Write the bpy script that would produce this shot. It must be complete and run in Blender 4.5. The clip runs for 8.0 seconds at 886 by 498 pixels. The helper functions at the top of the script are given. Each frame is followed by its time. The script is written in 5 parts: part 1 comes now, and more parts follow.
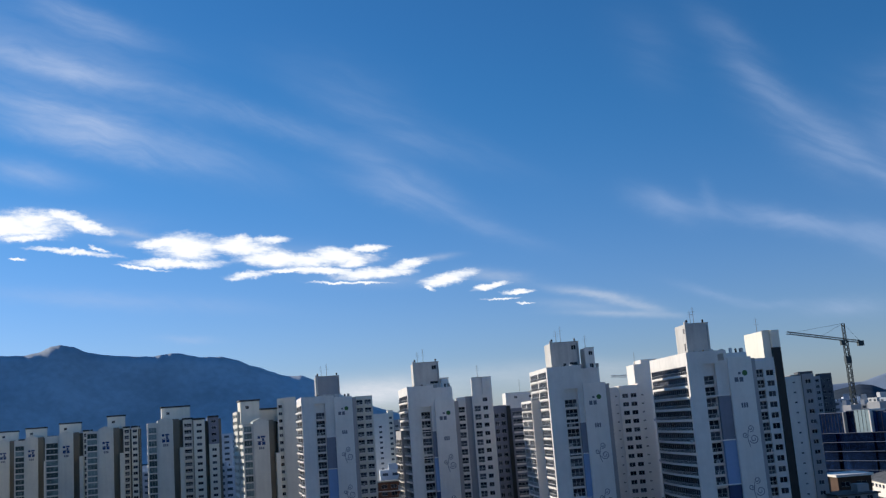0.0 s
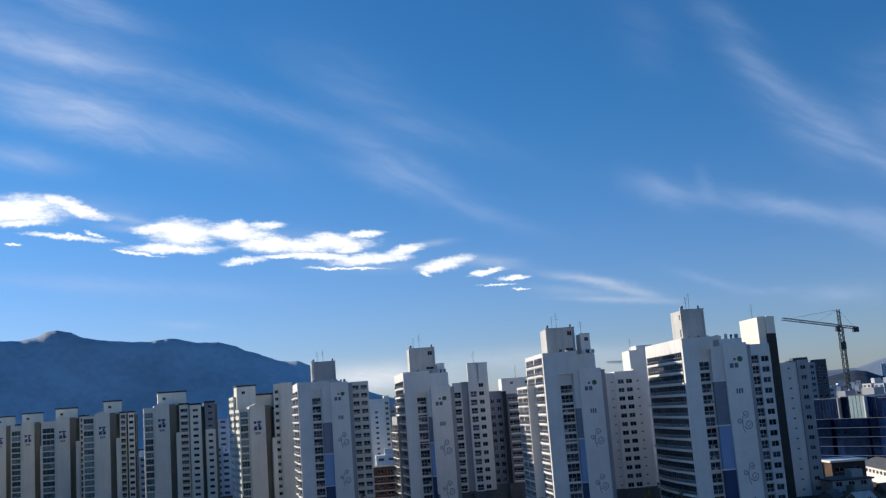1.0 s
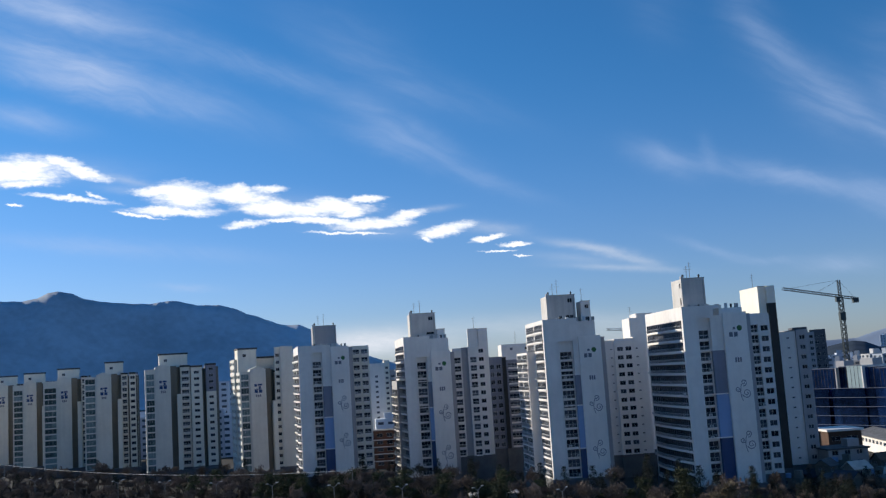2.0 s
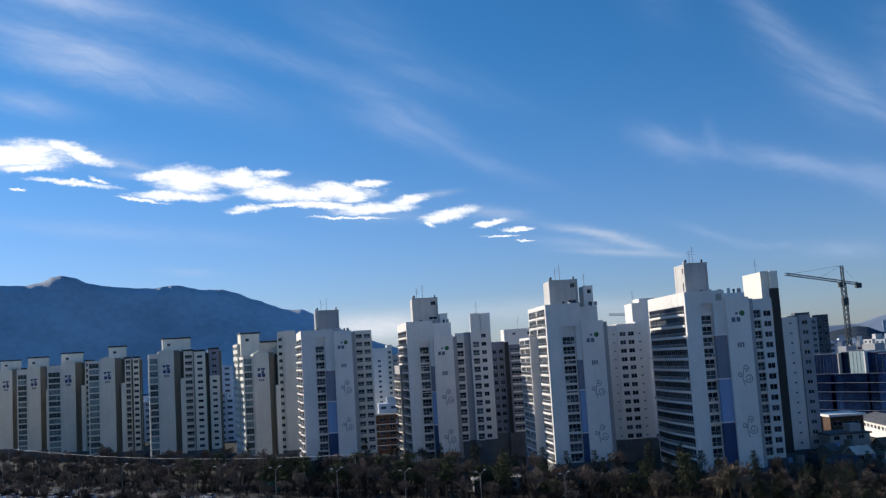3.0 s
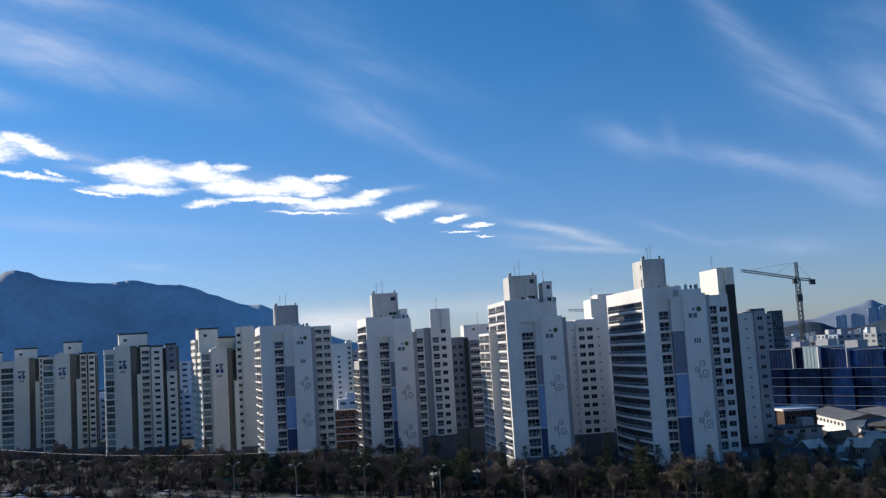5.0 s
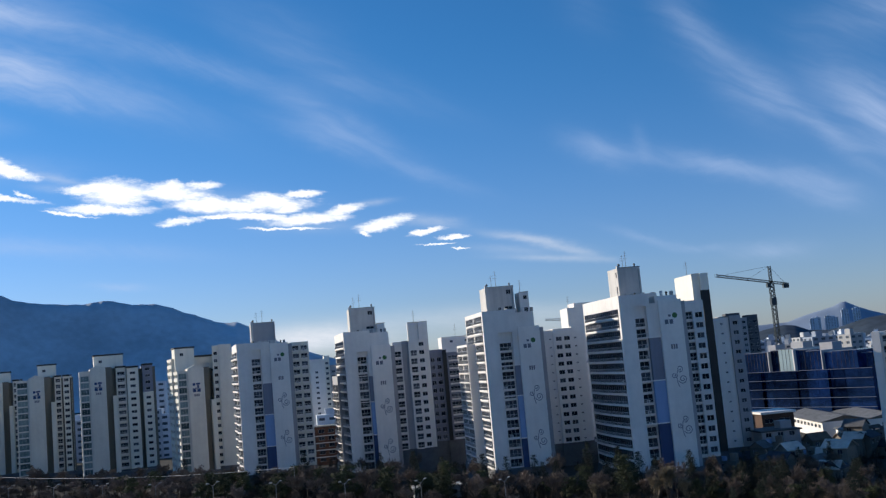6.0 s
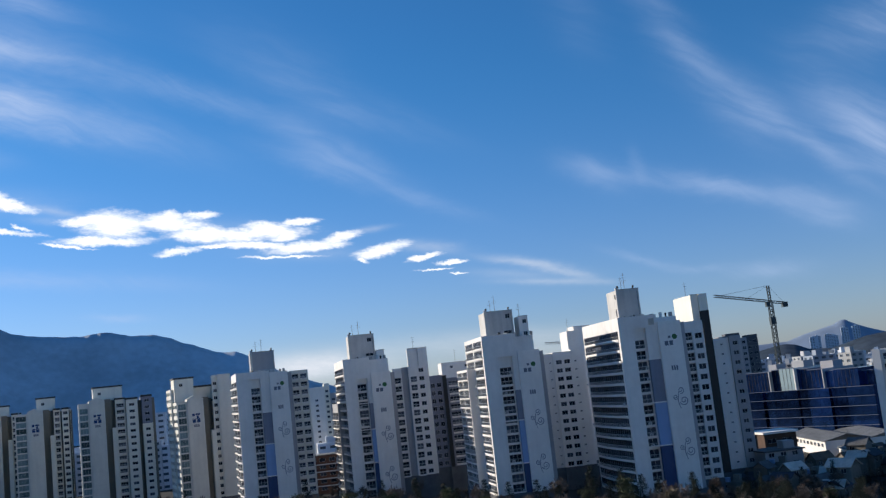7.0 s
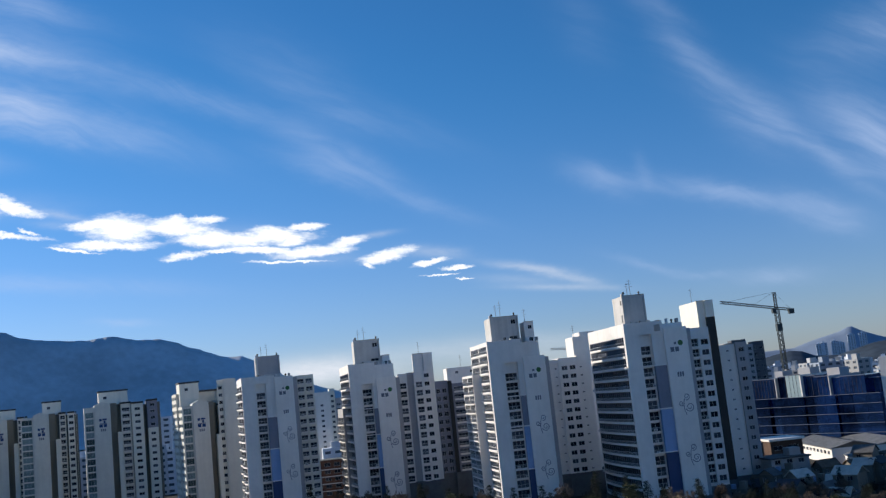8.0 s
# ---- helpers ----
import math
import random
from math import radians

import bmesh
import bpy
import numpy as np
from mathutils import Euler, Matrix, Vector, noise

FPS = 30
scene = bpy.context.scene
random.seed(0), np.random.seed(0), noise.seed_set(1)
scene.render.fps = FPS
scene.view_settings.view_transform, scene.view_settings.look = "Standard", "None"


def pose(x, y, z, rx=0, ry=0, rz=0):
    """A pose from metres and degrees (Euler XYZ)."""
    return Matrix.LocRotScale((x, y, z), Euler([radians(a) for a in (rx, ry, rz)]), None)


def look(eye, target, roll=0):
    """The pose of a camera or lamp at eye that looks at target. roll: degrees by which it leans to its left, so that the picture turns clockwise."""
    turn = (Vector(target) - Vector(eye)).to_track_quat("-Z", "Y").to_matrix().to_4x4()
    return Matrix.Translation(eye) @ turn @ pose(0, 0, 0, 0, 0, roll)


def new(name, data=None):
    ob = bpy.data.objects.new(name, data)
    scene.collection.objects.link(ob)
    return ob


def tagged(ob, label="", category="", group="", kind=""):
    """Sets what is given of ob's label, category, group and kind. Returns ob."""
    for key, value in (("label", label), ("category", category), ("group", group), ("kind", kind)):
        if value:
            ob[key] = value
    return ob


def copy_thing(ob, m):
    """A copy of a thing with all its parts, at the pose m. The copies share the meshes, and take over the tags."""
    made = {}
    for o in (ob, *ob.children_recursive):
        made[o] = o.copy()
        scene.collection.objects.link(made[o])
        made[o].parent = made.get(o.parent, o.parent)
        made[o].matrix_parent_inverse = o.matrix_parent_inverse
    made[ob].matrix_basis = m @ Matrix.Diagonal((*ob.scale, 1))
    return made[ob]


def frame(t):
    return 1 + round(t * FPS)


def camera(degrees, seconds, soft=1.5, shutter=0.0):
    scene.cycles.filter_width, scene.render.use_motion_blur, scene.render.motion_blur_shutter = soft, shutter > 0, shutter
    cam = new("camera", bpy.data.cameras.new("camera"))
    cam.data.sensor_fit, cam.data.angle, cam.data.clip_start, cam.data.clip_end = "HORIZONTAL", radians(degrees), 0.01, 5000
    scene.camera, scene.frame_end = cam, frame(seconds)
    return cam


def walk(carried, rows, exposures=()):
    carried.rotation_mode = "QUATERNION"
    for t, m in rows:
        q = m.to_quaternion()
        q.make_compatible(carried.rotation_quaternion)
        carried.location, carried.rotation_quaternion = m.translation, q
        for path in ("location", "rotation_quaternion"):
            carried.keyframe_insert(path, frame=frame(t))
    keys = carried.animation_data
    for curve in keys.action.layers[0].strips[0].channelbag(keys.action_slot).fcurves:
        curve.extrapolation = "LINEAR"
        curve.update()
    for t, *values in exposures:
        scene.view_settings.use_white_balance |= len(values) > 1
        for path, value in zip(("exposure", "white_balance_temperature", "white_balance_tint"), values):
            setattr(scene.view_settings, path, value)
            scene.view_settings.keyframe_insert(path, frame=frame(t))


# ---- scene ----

# ---- camera: a phone held at a high window, turning where it is ----
EYE = Vector((0.0, 0.0, 38.0))
cam = camera(48.0, 8.0, soft=1.3)
TURNS = [  # seconds, yaw to the left, pitch, roll
    (0.0, 1.26, 9.86, -4.41), (0.5, 1.23, 9.62, -4.43), (1.0, 1.10, 9.03, -4.35), (1.5, 1.08, 8.36, -4.08),
    (2.0, 1.32, 7.07, -3.64), (2.2, 1.42, 6.68, -3.61), (3.3, 1.54, 6.20, -3.54), (3.5, 1.44, 6.19, -3.50),
    (4.0, 0.79, 6.07, -3.36), (4.5, 0.01, 5.86, -3.25), (4.7, -0.30, 5.82, -3.32), (5.8, -2.00, 6.16, -4.68),
    (6.0, -2.21, 6.42, -5.12), (6.5, -2.44, 7.22, -6.04), (7.0, -2.47, 7.86, -6.20), (7.5, -2.36, 8.15, -6.13),
    (8.0, -2.17, 8.20, -5.97)]


def aim(yaw, pitch, roll):
    a, b = radians(yaw), radians(pitch)
    way = Vector((-math.sin(a) * math.cos(b), math.cos(a) * math.cos(b), math.sin(b)))
    return look(EYE, EYE + way * 100, roll)


walk(cam, [(t, aim(y, p, r)) for t, y, p, r in TURNS], exposures=[(0.0, -0.13), (0.5, -0.08), (1.0, -0.05), (2.0, -0.04), (3.5, -0.03), (6.0, 0.0), (8.0, 0.0)])

# ---- light: a low winter sun behind the towers, deep blue sky with cirrus ----
SUN_AZ, SUN_EL = -62.0, 20.5   # degrees from straight ahead (negative: left), and up
sun = new("sun", bpy.data.lights.new("sun", "SUN"))
sun.data.energy, sun.data.angle, sun.data.color = 5.0, radians(0.6), (1.0, 0.92, 0.80)
_a, _e = radians(SUN_AZ), radians(SUN_EL)
sun.matrix_world = look((math.sin(_a) * math.cos(_e) * 300, math.cos(_a) * math.cos(_e) * 300, math.sin(_e) * 300), (0, 0, 0))

# Clouds as ellipses on the plane one unit ahead: middle across, middle up, half length, half thickness, turn
CUMULUS = [(-0.4636, 0.2351, 0.0593, 0.0142, -0.057), (-0.4099, 0.2399, 0.0204, 0.0062, -0.265), (-0.3893, 0.2283, 0.027, 0.0057, -0.323), (-0.4516, 0.2218, 0.0288, 0.004, -0.062),
           (-0.4036, 0.202, 0.0421, 0.0028, -0.175), (-0.3778, 0.2032, 0.0112, 0.0017, -0.356), (-0.3115, 0.2034, 0.027, 0.0051, -0.049), (-0.2853, 0.197, 0.033, 0.0131, -0.11),
           (-0.296, 0.1814, 0.0434, 0.0045, -0.102), (-0.3312, 0.1795, 0.0228, 0.0017, -0.2), (-0.2326, 0.1936, 0.0361, 0.0091, -0.166), (-0.2309, 0.1988, 0.0165, 0.0062, -0.155),
           (-0.1978, 0.1975, 0.0173, 0.004, -0.065), (-0.1968, 0.1771, 0.0342, 0.008, -0.117), (-0.149, 0.1731, 0.0563, 0.0068, -0.061), (-0.1297, 0.1783, 0.0252, 0.0062, -0.118),
           (-0.1014, 0.1807, 0.0213, 0.004, -0.012), (-0.1145, 0.1662, 0.0148, 0.004, 0.039), (-0.223, 0.1631, 0.0217, 0.004, 0.042), (-0.1799, 0.1651, 0.0282, 0.0023, -0.018),
           (-0.1467, 0.1615, 0.0417, 0.0034, -0.174), (-0.0935, 0.1549, 0.0369, 0.0051, -0.009), (-0.0607, 0.1601, 0.0202, 0.0051, 0.156), (-0.1185, 0.1473, 0.0353, 0.0014, -0.081),
           (-0.019, 0.1433, 0.027, 0.0057, 0.14), (-0.0385, 0.1358, 0.0075, 0.0023, -0.441), (0.0226, 0.1323, 0.0172, 0.0028, 0.091), (0.05, 0.1241, 0.014, 0.002, -0.06),
           (0.0303, 0.1184, 0.016, 0.001, -0.044), (0.0569, 0.112, 0.0087, 0.001, -0.047), (-0.4612, 0.1993, 0.0082, 0.0012, -0.082)]
VEIL = [(0.1228, 0.1168, 0.0484, 0.0045, -0.211, 0.9), (0.1611, 0.1031, 0.0432, 0.0051, -0.313, 0.9), (0.1075, 0.1059, 0.0453, 0.0057, -0.143, 0.45), (0.1516, 0.0935, 0.0563, 0.0034, -0.105, 0.8),
           (0.0294, 0.1419, 0.033, 0.0068, -0.143, 0.8), (-0.3407, 0.2162, 0.0398, 0.0051, -0.293, 0.75), (-0.0291, 0.1651, 0.0218, 0.0034, 0.052, 0.7), (-0.3497, 0.2077, 0.0239, 0.0045, -0.194, 0.5),
           (-0.0955, 0.1474, 0.0577, 0.008, -0.096, 0.4), (-0.4207, 0.2357, 0.0958, 0.0148, -0.13, 0.35), (-0.1637, 0.1773, 0.0938, 0.0148, -0.176, 0.35), (-0.0958, 0.0336, 0.0721, 0.0136, -0.062, 2.6),
           (0.0752, 0.041, 0.1544, 0.0125, -0.038, 0.8), (0.143, 0.0157, 0.1113, 0.0148, -0.052, 0.7)]
CIRRUS = [(-0.4266, 0.418, 0.1599, 0.0528, -0.413, 0.64), (-0.4048, 0.3982, 0.1333, 0.0141, -0.365, 1.28), (-0.3729, 0.3292, 0.1538, 0.0229, -0.365, 1.71), (-0.3932, 0.3188, 0.1156, 0.0141, -0.287, 0.86),
           (-0.408, 0.3544, 0.1154, 0.0123, -0.346, 0.86), (-0.3849, 0.4538, 0.0793, 0.0176, -0.485, 1.0), (-0.45, 0.2901, 0.0557, 0.015, -0.25, 1.14), (-0.198, 0.3251, 0.096, 0.0141, -0.413, 0.81),
           (-0.045, 0.2996, 0.1063, 0.0211, -0.408, 0.43), (-0.0572, 0.2469, 0.0772, 0.0194, -0.582, 0.81), (0.026, 0.1897, 0.0635, 0.0088, -0.389, 0.54), (-0.0782, 0.2386, 0.0746, 0.0123, -0.411, 0.54),
           (-0.3606, 0.1483, 0.1383, 0.0097, -0.139, 0.86), (-0.284, 0.1019, 0.0333, 0.0044, -0.105, 0.71), (-0.1071, 0.3483, 0.0938, 0.0352, -0.532, 0.29), (0.3128, 0.3371, 0.0793, 0.0204, -0.963, 0.64),
           (0.354, 0.2665, 0.0793, 0.0324, -0.81, 0.42), (0.3875, 0.2477, 0.0431, 0.0221, -0.613, 0.68), (0.4476, 0.1995, 0.0633, 0.0128, -0.764, 0.77), (0.3261, 0.1752, 0.0884, 0.0119, -0.247, 1.1),
           (0.4344, 0.146, 0.0477, 0.017, -0.337, 0.8), (0.2058, 0.2029, 0.037, 0.0153, -0.451, 0.7), (0.2512, 0.205, 0.017, 0.0077, -1.406, 0.5), (0.4348, 0.1302, 0.0384, 0.0119, -0.292, 0.4),
           (0.5349, 0.3313, 0.0663, 0.0324, 0.12, 1.19), (0.492, 0.2258, 0.0843, 0.0383, -0.902, 1.1), (0.5155, 0.2019, 0.0403, 0.0341, -1.441, 0.51), (0.2502, 0.1051, 0.0457, 0.0051, -0.337, 0.6),
           (0.3066, 0.0904, 0.0248, 0.0043, -0.03, 0.5), (0.3743, 0.0822, 0.0498, 0.0102, -0.013, 0.8), (0.2084, 0.3671, 0.0496, 0.0341, -1.048, 0.21)]

world = bpy.data.worlds.new("sky")
scene.world = world
world.use_nodes = True


class Graph:
    """Short hand for node trees."""

    def __init__(self, tree):
        self.tree = tree

    def node(self, kind):
        return self.tree.nodes.new(kind)

    def plug(self, value, socket):
        if isinstance(value, bpy.types.NodeSocket):
            self.tree.links.new(value, socket)
        else:
            socket.default_value = value

    def math(self, op, a, b=0.0, c=0.0, clamp=False):
        n = self.node("ShaderNodeMath")
        n.operation, n.use_clamp = op, clamp
        for value, socket in zip((a, b, c), n.inputs):
            self.plug(value, socket)
        return n.outputs[0]

    def noise(self, vector, scale, detail=4.0, rough=0.55):
        n = self.node("ShaderNodeTexNoise")
        self.plug(vector, n.inputs["Vector"])
        n.inputs["Scale"].default_value, n.inputs["Detail"].default_value, n.inputs["Roughness"].default_value = scale, detail, rough
        return n.outputs["Fac"]

    def mix(self, fac, a, b):
        n = self.node("ShaderNodeMix")
        n.data_type = "RGBA"
        self.plug(fac, n.inputs[0]), self.plug(a, n.inputs[6]), self.plug(b, n.inputs[7])
        return n.outputs[2]

    def xyz(self, x, y, z=0.0):
        n = self.node("ShaderNodeCombineXYZ")
        for value, socket in zip((x, y, z), n.inputs):
            self.plug(value, socket)
        return n.outputs[0]

    def ramp(self, value, low, high):
        n = self.node("ShaderNodeMapRange")
        n.interpolation_type = "SMOOTHSTEP"
        self.plug(value, n.inputs[0])
        n.inputs[1].default_value, n.inputs[2].default_value = low, high
        return n.outputs[0]


def build_sky():
    g = Graph(world.node_tree)
    g.tree.nodes.clear()
    sky = g.node("ShaderNodeTexSky")
    sky.sky_type, sky.sun_disc, sky.sun_elevation, sky.sun_rotation = "NISHITA", False, _e, _a
    sky.altitude, sky.air_density, sky.dust_density, sky.ozone_density = 60, 1.0, 0.25, 2.2
    way = g.node("ShaderNodeSeparateXYZ")
    g.tree.links.new(g.node("ShaderNodeTexCoord").outputs["Generated"], way.inputs[0])
    ahead = g.math("MAXIMUM", way.outputs[1], 0.02)
    p, q = g.math("DIVIDE", way.outputs[0], ahead), g.math("DIVIDE", way.outputs[2], ahead)
    flat = g.xyz(p, q)
    def sway(sx, sy, layer, amount, detail=5):
        n = g.noise(g.xyz(g.math("MULTIPLY", p, sx), g.math("MULTIPLY", q, sy), layer), 1.0, detail, 0.62)
        return g.math("MULTIPLY", g.math("SUBTRACT", n, 0.5), amount)

    wob, wob2 = sway(40, 90, 0.0, 0.026), sway(14, 14, 3.7, 0.03)
    lift = g.math("ADD", sway(34, 42, 9.1, 0.007, 7), sway(110, 120, 5.5, 0.007))

    def blobs(rows, dp, dq):
        best = None
        for cx, cy, length, thick, turn in rows:
            x, y = g.math("SUBTRACT", g.math("ADD", p, dp), cx), g.math("SUBTRACT", g.math("ADD", q, dq), cy)
            c, s = math.cos(turn), math.sin(turn)
            along = g.math("ADD", g.math("MULTIPLY", x, c / length), g.math("MULTIPLY", y, s / length))
            cross = g.math("ADD", g.math("MULTIPLY", x, -s / thick), g.math("MULTIPLY", y, c / thick))
            far = g.math("ADD", g.math("MULTIPLY", along, along), g.math("MULTIPLY", cross, cross))
            v = g.math("SUBTRACT", 1.0, far)
            best = v if best is None else g.math("MAXIMUM", best, v)
        return best

    def puffs(rows, dp, dq):
        total = None
        for cx, cy, length, thick, turn, weight in rows:
            x, y = g.math("SUBTRACT", g.math("ADD", p, dp), cx), g.math("SUBTRACT", g.math("ADD", q, dq), cy)
            c, s = math.cos(turn), math.sin(turn)
            along = g.math("ADD", g.math("MULTIPLY", x, c / length), g.math("MULTIPLY", y, s / length))
            cross = g.math("ADD", g.math("MULTIPLY", x, -s / thick), g.math("MULTIPLY", y, c / thick))
            far = g.math("ADD", g.math("MULTIPLY", along, along), g.math("MULTIPLY", cross, cross))
            v = g.math("MULTIPLY", g.math("POWER", 2.718, g.math("MULTIPLY", far, -1.3)), weight)
            total = v if total is None else g.math("ADD", total, v)
        return total

    fine = g.noise(g.xyz(p, g.math("MULTIPLY", g.math("ADD", q, g.math("MULTIPLY", p, 0.12)), 3.6), 1.3), 30, 8, 0.7)
    core = g.math("ADD", blobs(CUMULUS, wob, lift), g.math("MULTIPLY", g.math("SUBTRACT", fine, 0.5), 3.4))
    core = g.math("POWER", g.ramp(core, -1.25, 1.05), 1.7)
    # streaks of ice cloud run down to the right
    c, s = math.cos(-0.42), math.sin(-0.42)
    along = g.math("ADD", g.math("MULTIPLY", p, c), g.math("MULTIPLY", q, s))
    cross = g.math("ADD", g.math("MULTIPLY", p, -s), g.math("MULTIPLY", q, c))
    bend = g.math("MULTIPLY", g.noise(flat, 4, 3), 0.10)
    streak = g.noise(g.xyz(g.math("MULTIPLY", along, 1.1), g.math("MULTIPLY", g.math("ADD", cross, bend), 7.0)), 3.6, 6, 0.6)
    grain = g.ramp(streak, 0.28, 0.72)
    ice = g.math("MULTIPLY", puffs(CIRRUS, wob2, g.math("MULTIPLY", wob, 0.4)), g.math("ADD", g.math("MULTIPLY", grain, 0.75), 0.25))
    veil = g.math("MULTIPLY", puffs(VEIL, wob, g.math("MULTIPLY", wob2, 0.2)), g.math("ADD", g.math("MULTIPLY", fine, 0.9), 0.25))
    thin, pearl = g.math("MULTIPLY", ice, 0.42, clamp=True), g.math("MULTIPLY", veil, 0.5, clamp=True)
    front = g.ramp(way.outputs[1], 0.05, 0.3)
    thin, core, pearl = g.math("MULTIPLY", thin, front), g.math("MULTIPLY", core, front), g.math("MULTIPLY", pearl, front)
    tint = g.node("ShaderNodeMix")
    tint.data_type, tint.blend_type = "RGBA", "MULTIPLY"
    tint.inputs[0].default_value = 1.0
    g.plug(sky.outputs[0], tint.inputs[6])
    g.plug(g.mix(g.ramp(way.outputs[2], -0.02, 0.34), SKY_LOW, SKY_HIGH), tint.inputs[7])
    col = g.mix(thin, tint.outputs[2], CLOUD_THIN)
    col = g.mix(pearl, col, CLOUD_PEARL)
    col = g.mix(core, col, CLOUD_CORE)
    back = g.node("ShaderNodeBackground")
    g.plug(col, back.inputs[0])
    back.inputs[1].default_value = SKY_POWER
    g.plug(back.outputs[0], g.node("ShaderNodeOutputWorld").inputs[0])


SKY_POWER = 0.077
SKY_LOW, SKY_HIGH = (0.80, 0.99, 1.62, 1), (0.345, 0.98, 1.56, 1)
CLOUD_THIN, CLOUD_CORE = (6.7, 8.3, 11.7, 1), (15.0, 15.2, 15.5, 1)
CLOUD_PEARL = (10.0, 10.6, 11.7, 1)
build_sky()


# ---- materials ----
def surface(name, colour, rough=0.8, metal=0.0, dirt=0.12, scale=0.35, streaks=0.0, bump=0.0, vary=0.0, fine=6.0, spec=0.4):
    """A painted, stony or leafy surface: two scales of mottling, rain streaks, bump, and a little change from piece to piece."""
    m = bpy.data.materials.new(name)
    m.use_nodes = True
    g = Graph(m.node_tree)
    b = g.tree.nodes["Principled BSDF"]
    b.inputs["Roughness"].default_value, b.inputs["Metallic"].default_value = rough, metal
    b.inputs["Specular IOR Level"].default_value = spec
    at = g.node("ShaderNodeNewGeometry").outputs["Position"]
    big, small = g.noise(at, scale, 5), g.noise(at, scale * fine, 4)
    amount = g.math("ADD", g.math("MULTIPLY", big, 0.65), g.math("MULTIPLY", small, 0.35))
    if streaks:
        sp = g.node("ShaderNodeSeparateXYZ")
        g.plug(at, sp.inputs[0])
        run = g.noise(g.xyz(g.math("MULTIPLY", sp.outputs[0], 0.7), g.math("MULTIPLY", sp.outputs[1], 0.7), g.math("MULTIPLY", sp.outputs[2], 0.06)), 1.0, 3)
        amount = g.math("ADD", g.math("MULTIPLY", amount, 1 - streaks), g.math("MULTIPLY", run, streaks))
    amount = g.ramp(amount, 0.3, 0.7)
    dark = tuple(c * (1 - 2 * dirt) for c in colour) + (1,)
    light = tuple(min(1, c * (1 + dirt)) for c in colour) + (1,)
    col = g.mix(amount, dark, light)
    if vary:
        r = g.node("ShaderNodeObjectInfo").outputs["Random"]
        hsv = g.node("ShaderNodeHueSaturation")
        g.plug(col, hsv.inputs["Color"])
        g.plug(g.math("ADD", 1 - vary, g.math("MULTIPLY", r, 2 * vary)), hsv.inputs["Value"])
        col = hsv.outputs[0]
    g.plug(col, b.inputs["Base Color"])
    if bump:
        n = g.node("ShaderNodeBump")
        n.inputs["Strength"].default_value, n.inputs["Distance"].default_value = bump, 0.1
        g.plug(small, n.inputs["Height"])
        g.plug(n.outputs[0], b.inputs["Normal"])
    return m


def glassy(name, colour, rough=0.08, vary=0.35):
    """Dark window glass seen from outside: dim rooms behind a reflecting pane, curtains differing from window to window."""
    m = bpy.data.materials.new(name)
    m.use_nodes = True
    g = Graph(m.node_tree)
    b = g.tree.nodes["Principled BSDF"]
    b.inputs["Roughness"].default_value, b.inputs["IOR"].default_value = rough, 1.22
    r = g.node("ShaderNodeObjectInfo").outputs["Random"]
    at = g.node("ShaderNodeNewGeometry").outputs["Position"]
    patch = g.noise(at, 0.45, 2)
    pale = tuple(min(1, c * 3.5 + 0.06) for c in colour) + (1,)
    f = g.ramp(g.math("ADD", g.math("MULTIPLY", r, vary), g.math("MULTIPLY", patch, 0.55)), 0.36, 0.80)
    b.inputs["Specular IOR Level"].default_value = 0.30
    g.plug(g.mix(f, (*colour, 1), pale), b.inputs["Base Color"])
    return m


WHITE = surface("white_paint", (0.86, 0.80, 0.73), 0.75, dirt=0.05, scale=0.12, streaks=0.3)
PALE = surface("pale_grey_paint", (0.82, 0.77, 0.71), 0.75, dirt=0.06, scale=0.12, streaks=0.3)
LIFT = surface("weathered_lift_house_paint", (0.60, 0.565, 0.52), 0.8, dirt=0.10, scale=0.2, streaks=0.5)
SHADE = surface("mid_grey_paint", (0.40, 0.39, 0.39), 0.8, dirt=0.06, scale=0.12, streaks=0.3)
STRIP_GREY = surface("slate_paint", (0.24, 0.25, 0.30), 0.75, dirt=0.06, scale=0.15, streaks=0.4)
SLATE = surface("dark_slate_paint", (0.11, 0.115, 0.125), 0.8, dirt=0.08, scale=0.15)
STRIP_SKY = surface("sky_blue_paint", (0.27, 0.39, 0.60), 0.75, dirt=0.05, scale=0.15, streaks=0.4)
STRIP_NAVY = surface("navy_paint", (0.045, 0.075, 0.17), 0.7, dirt=0.08, scale=0.15, streaks=0.4)
STONE = surface("grey_base_stone", (0.14, 0.14, 0.145), 0.85, dirt=0.12, scale=0.3)
BEIGE = surface("beige_paint", (0.74, 0.70, 0.61), 0.8, dirt=0.06, scale=0.12, streaks=0.3)
CREAM = surface("cream_paint", (0.84, 0.79, 0.67), 0.8, dirt=0.05, scale=0.12, streaks=0.4)
OLIVE = surface("olive_paint_and_slot_shade", (0.21, 0.19, 0.15), 0.8, dirt=0.08, scale=0.15, streaks=0.4)
BLACKISH = surface("black_brown_cladding", (0.030, 0.028, 0.026), 0.6, dirt=0.12, scale=0.4)
CONCRETE = surface("roof_concrete", (0.34, 0.34, 0.33), 0.9, dirt=0.12, scale=0.3)
FRAME = surface("white_window_frame", (0.66, 0.65, 0.62), 0.5, dirt=0.04)
SLIM = surface("grey_sash_frame", (0.27, 0.27, 0.28), 0.5, dirt=0.06)
GLASS = glassy("window_glass", (0.018, 0.021, 0.028), 0.12, 0.4)
GLASS_GREEN = glassy("greenish_glass", (0.05, 0.075, 0.075), 0.1, 0.5)
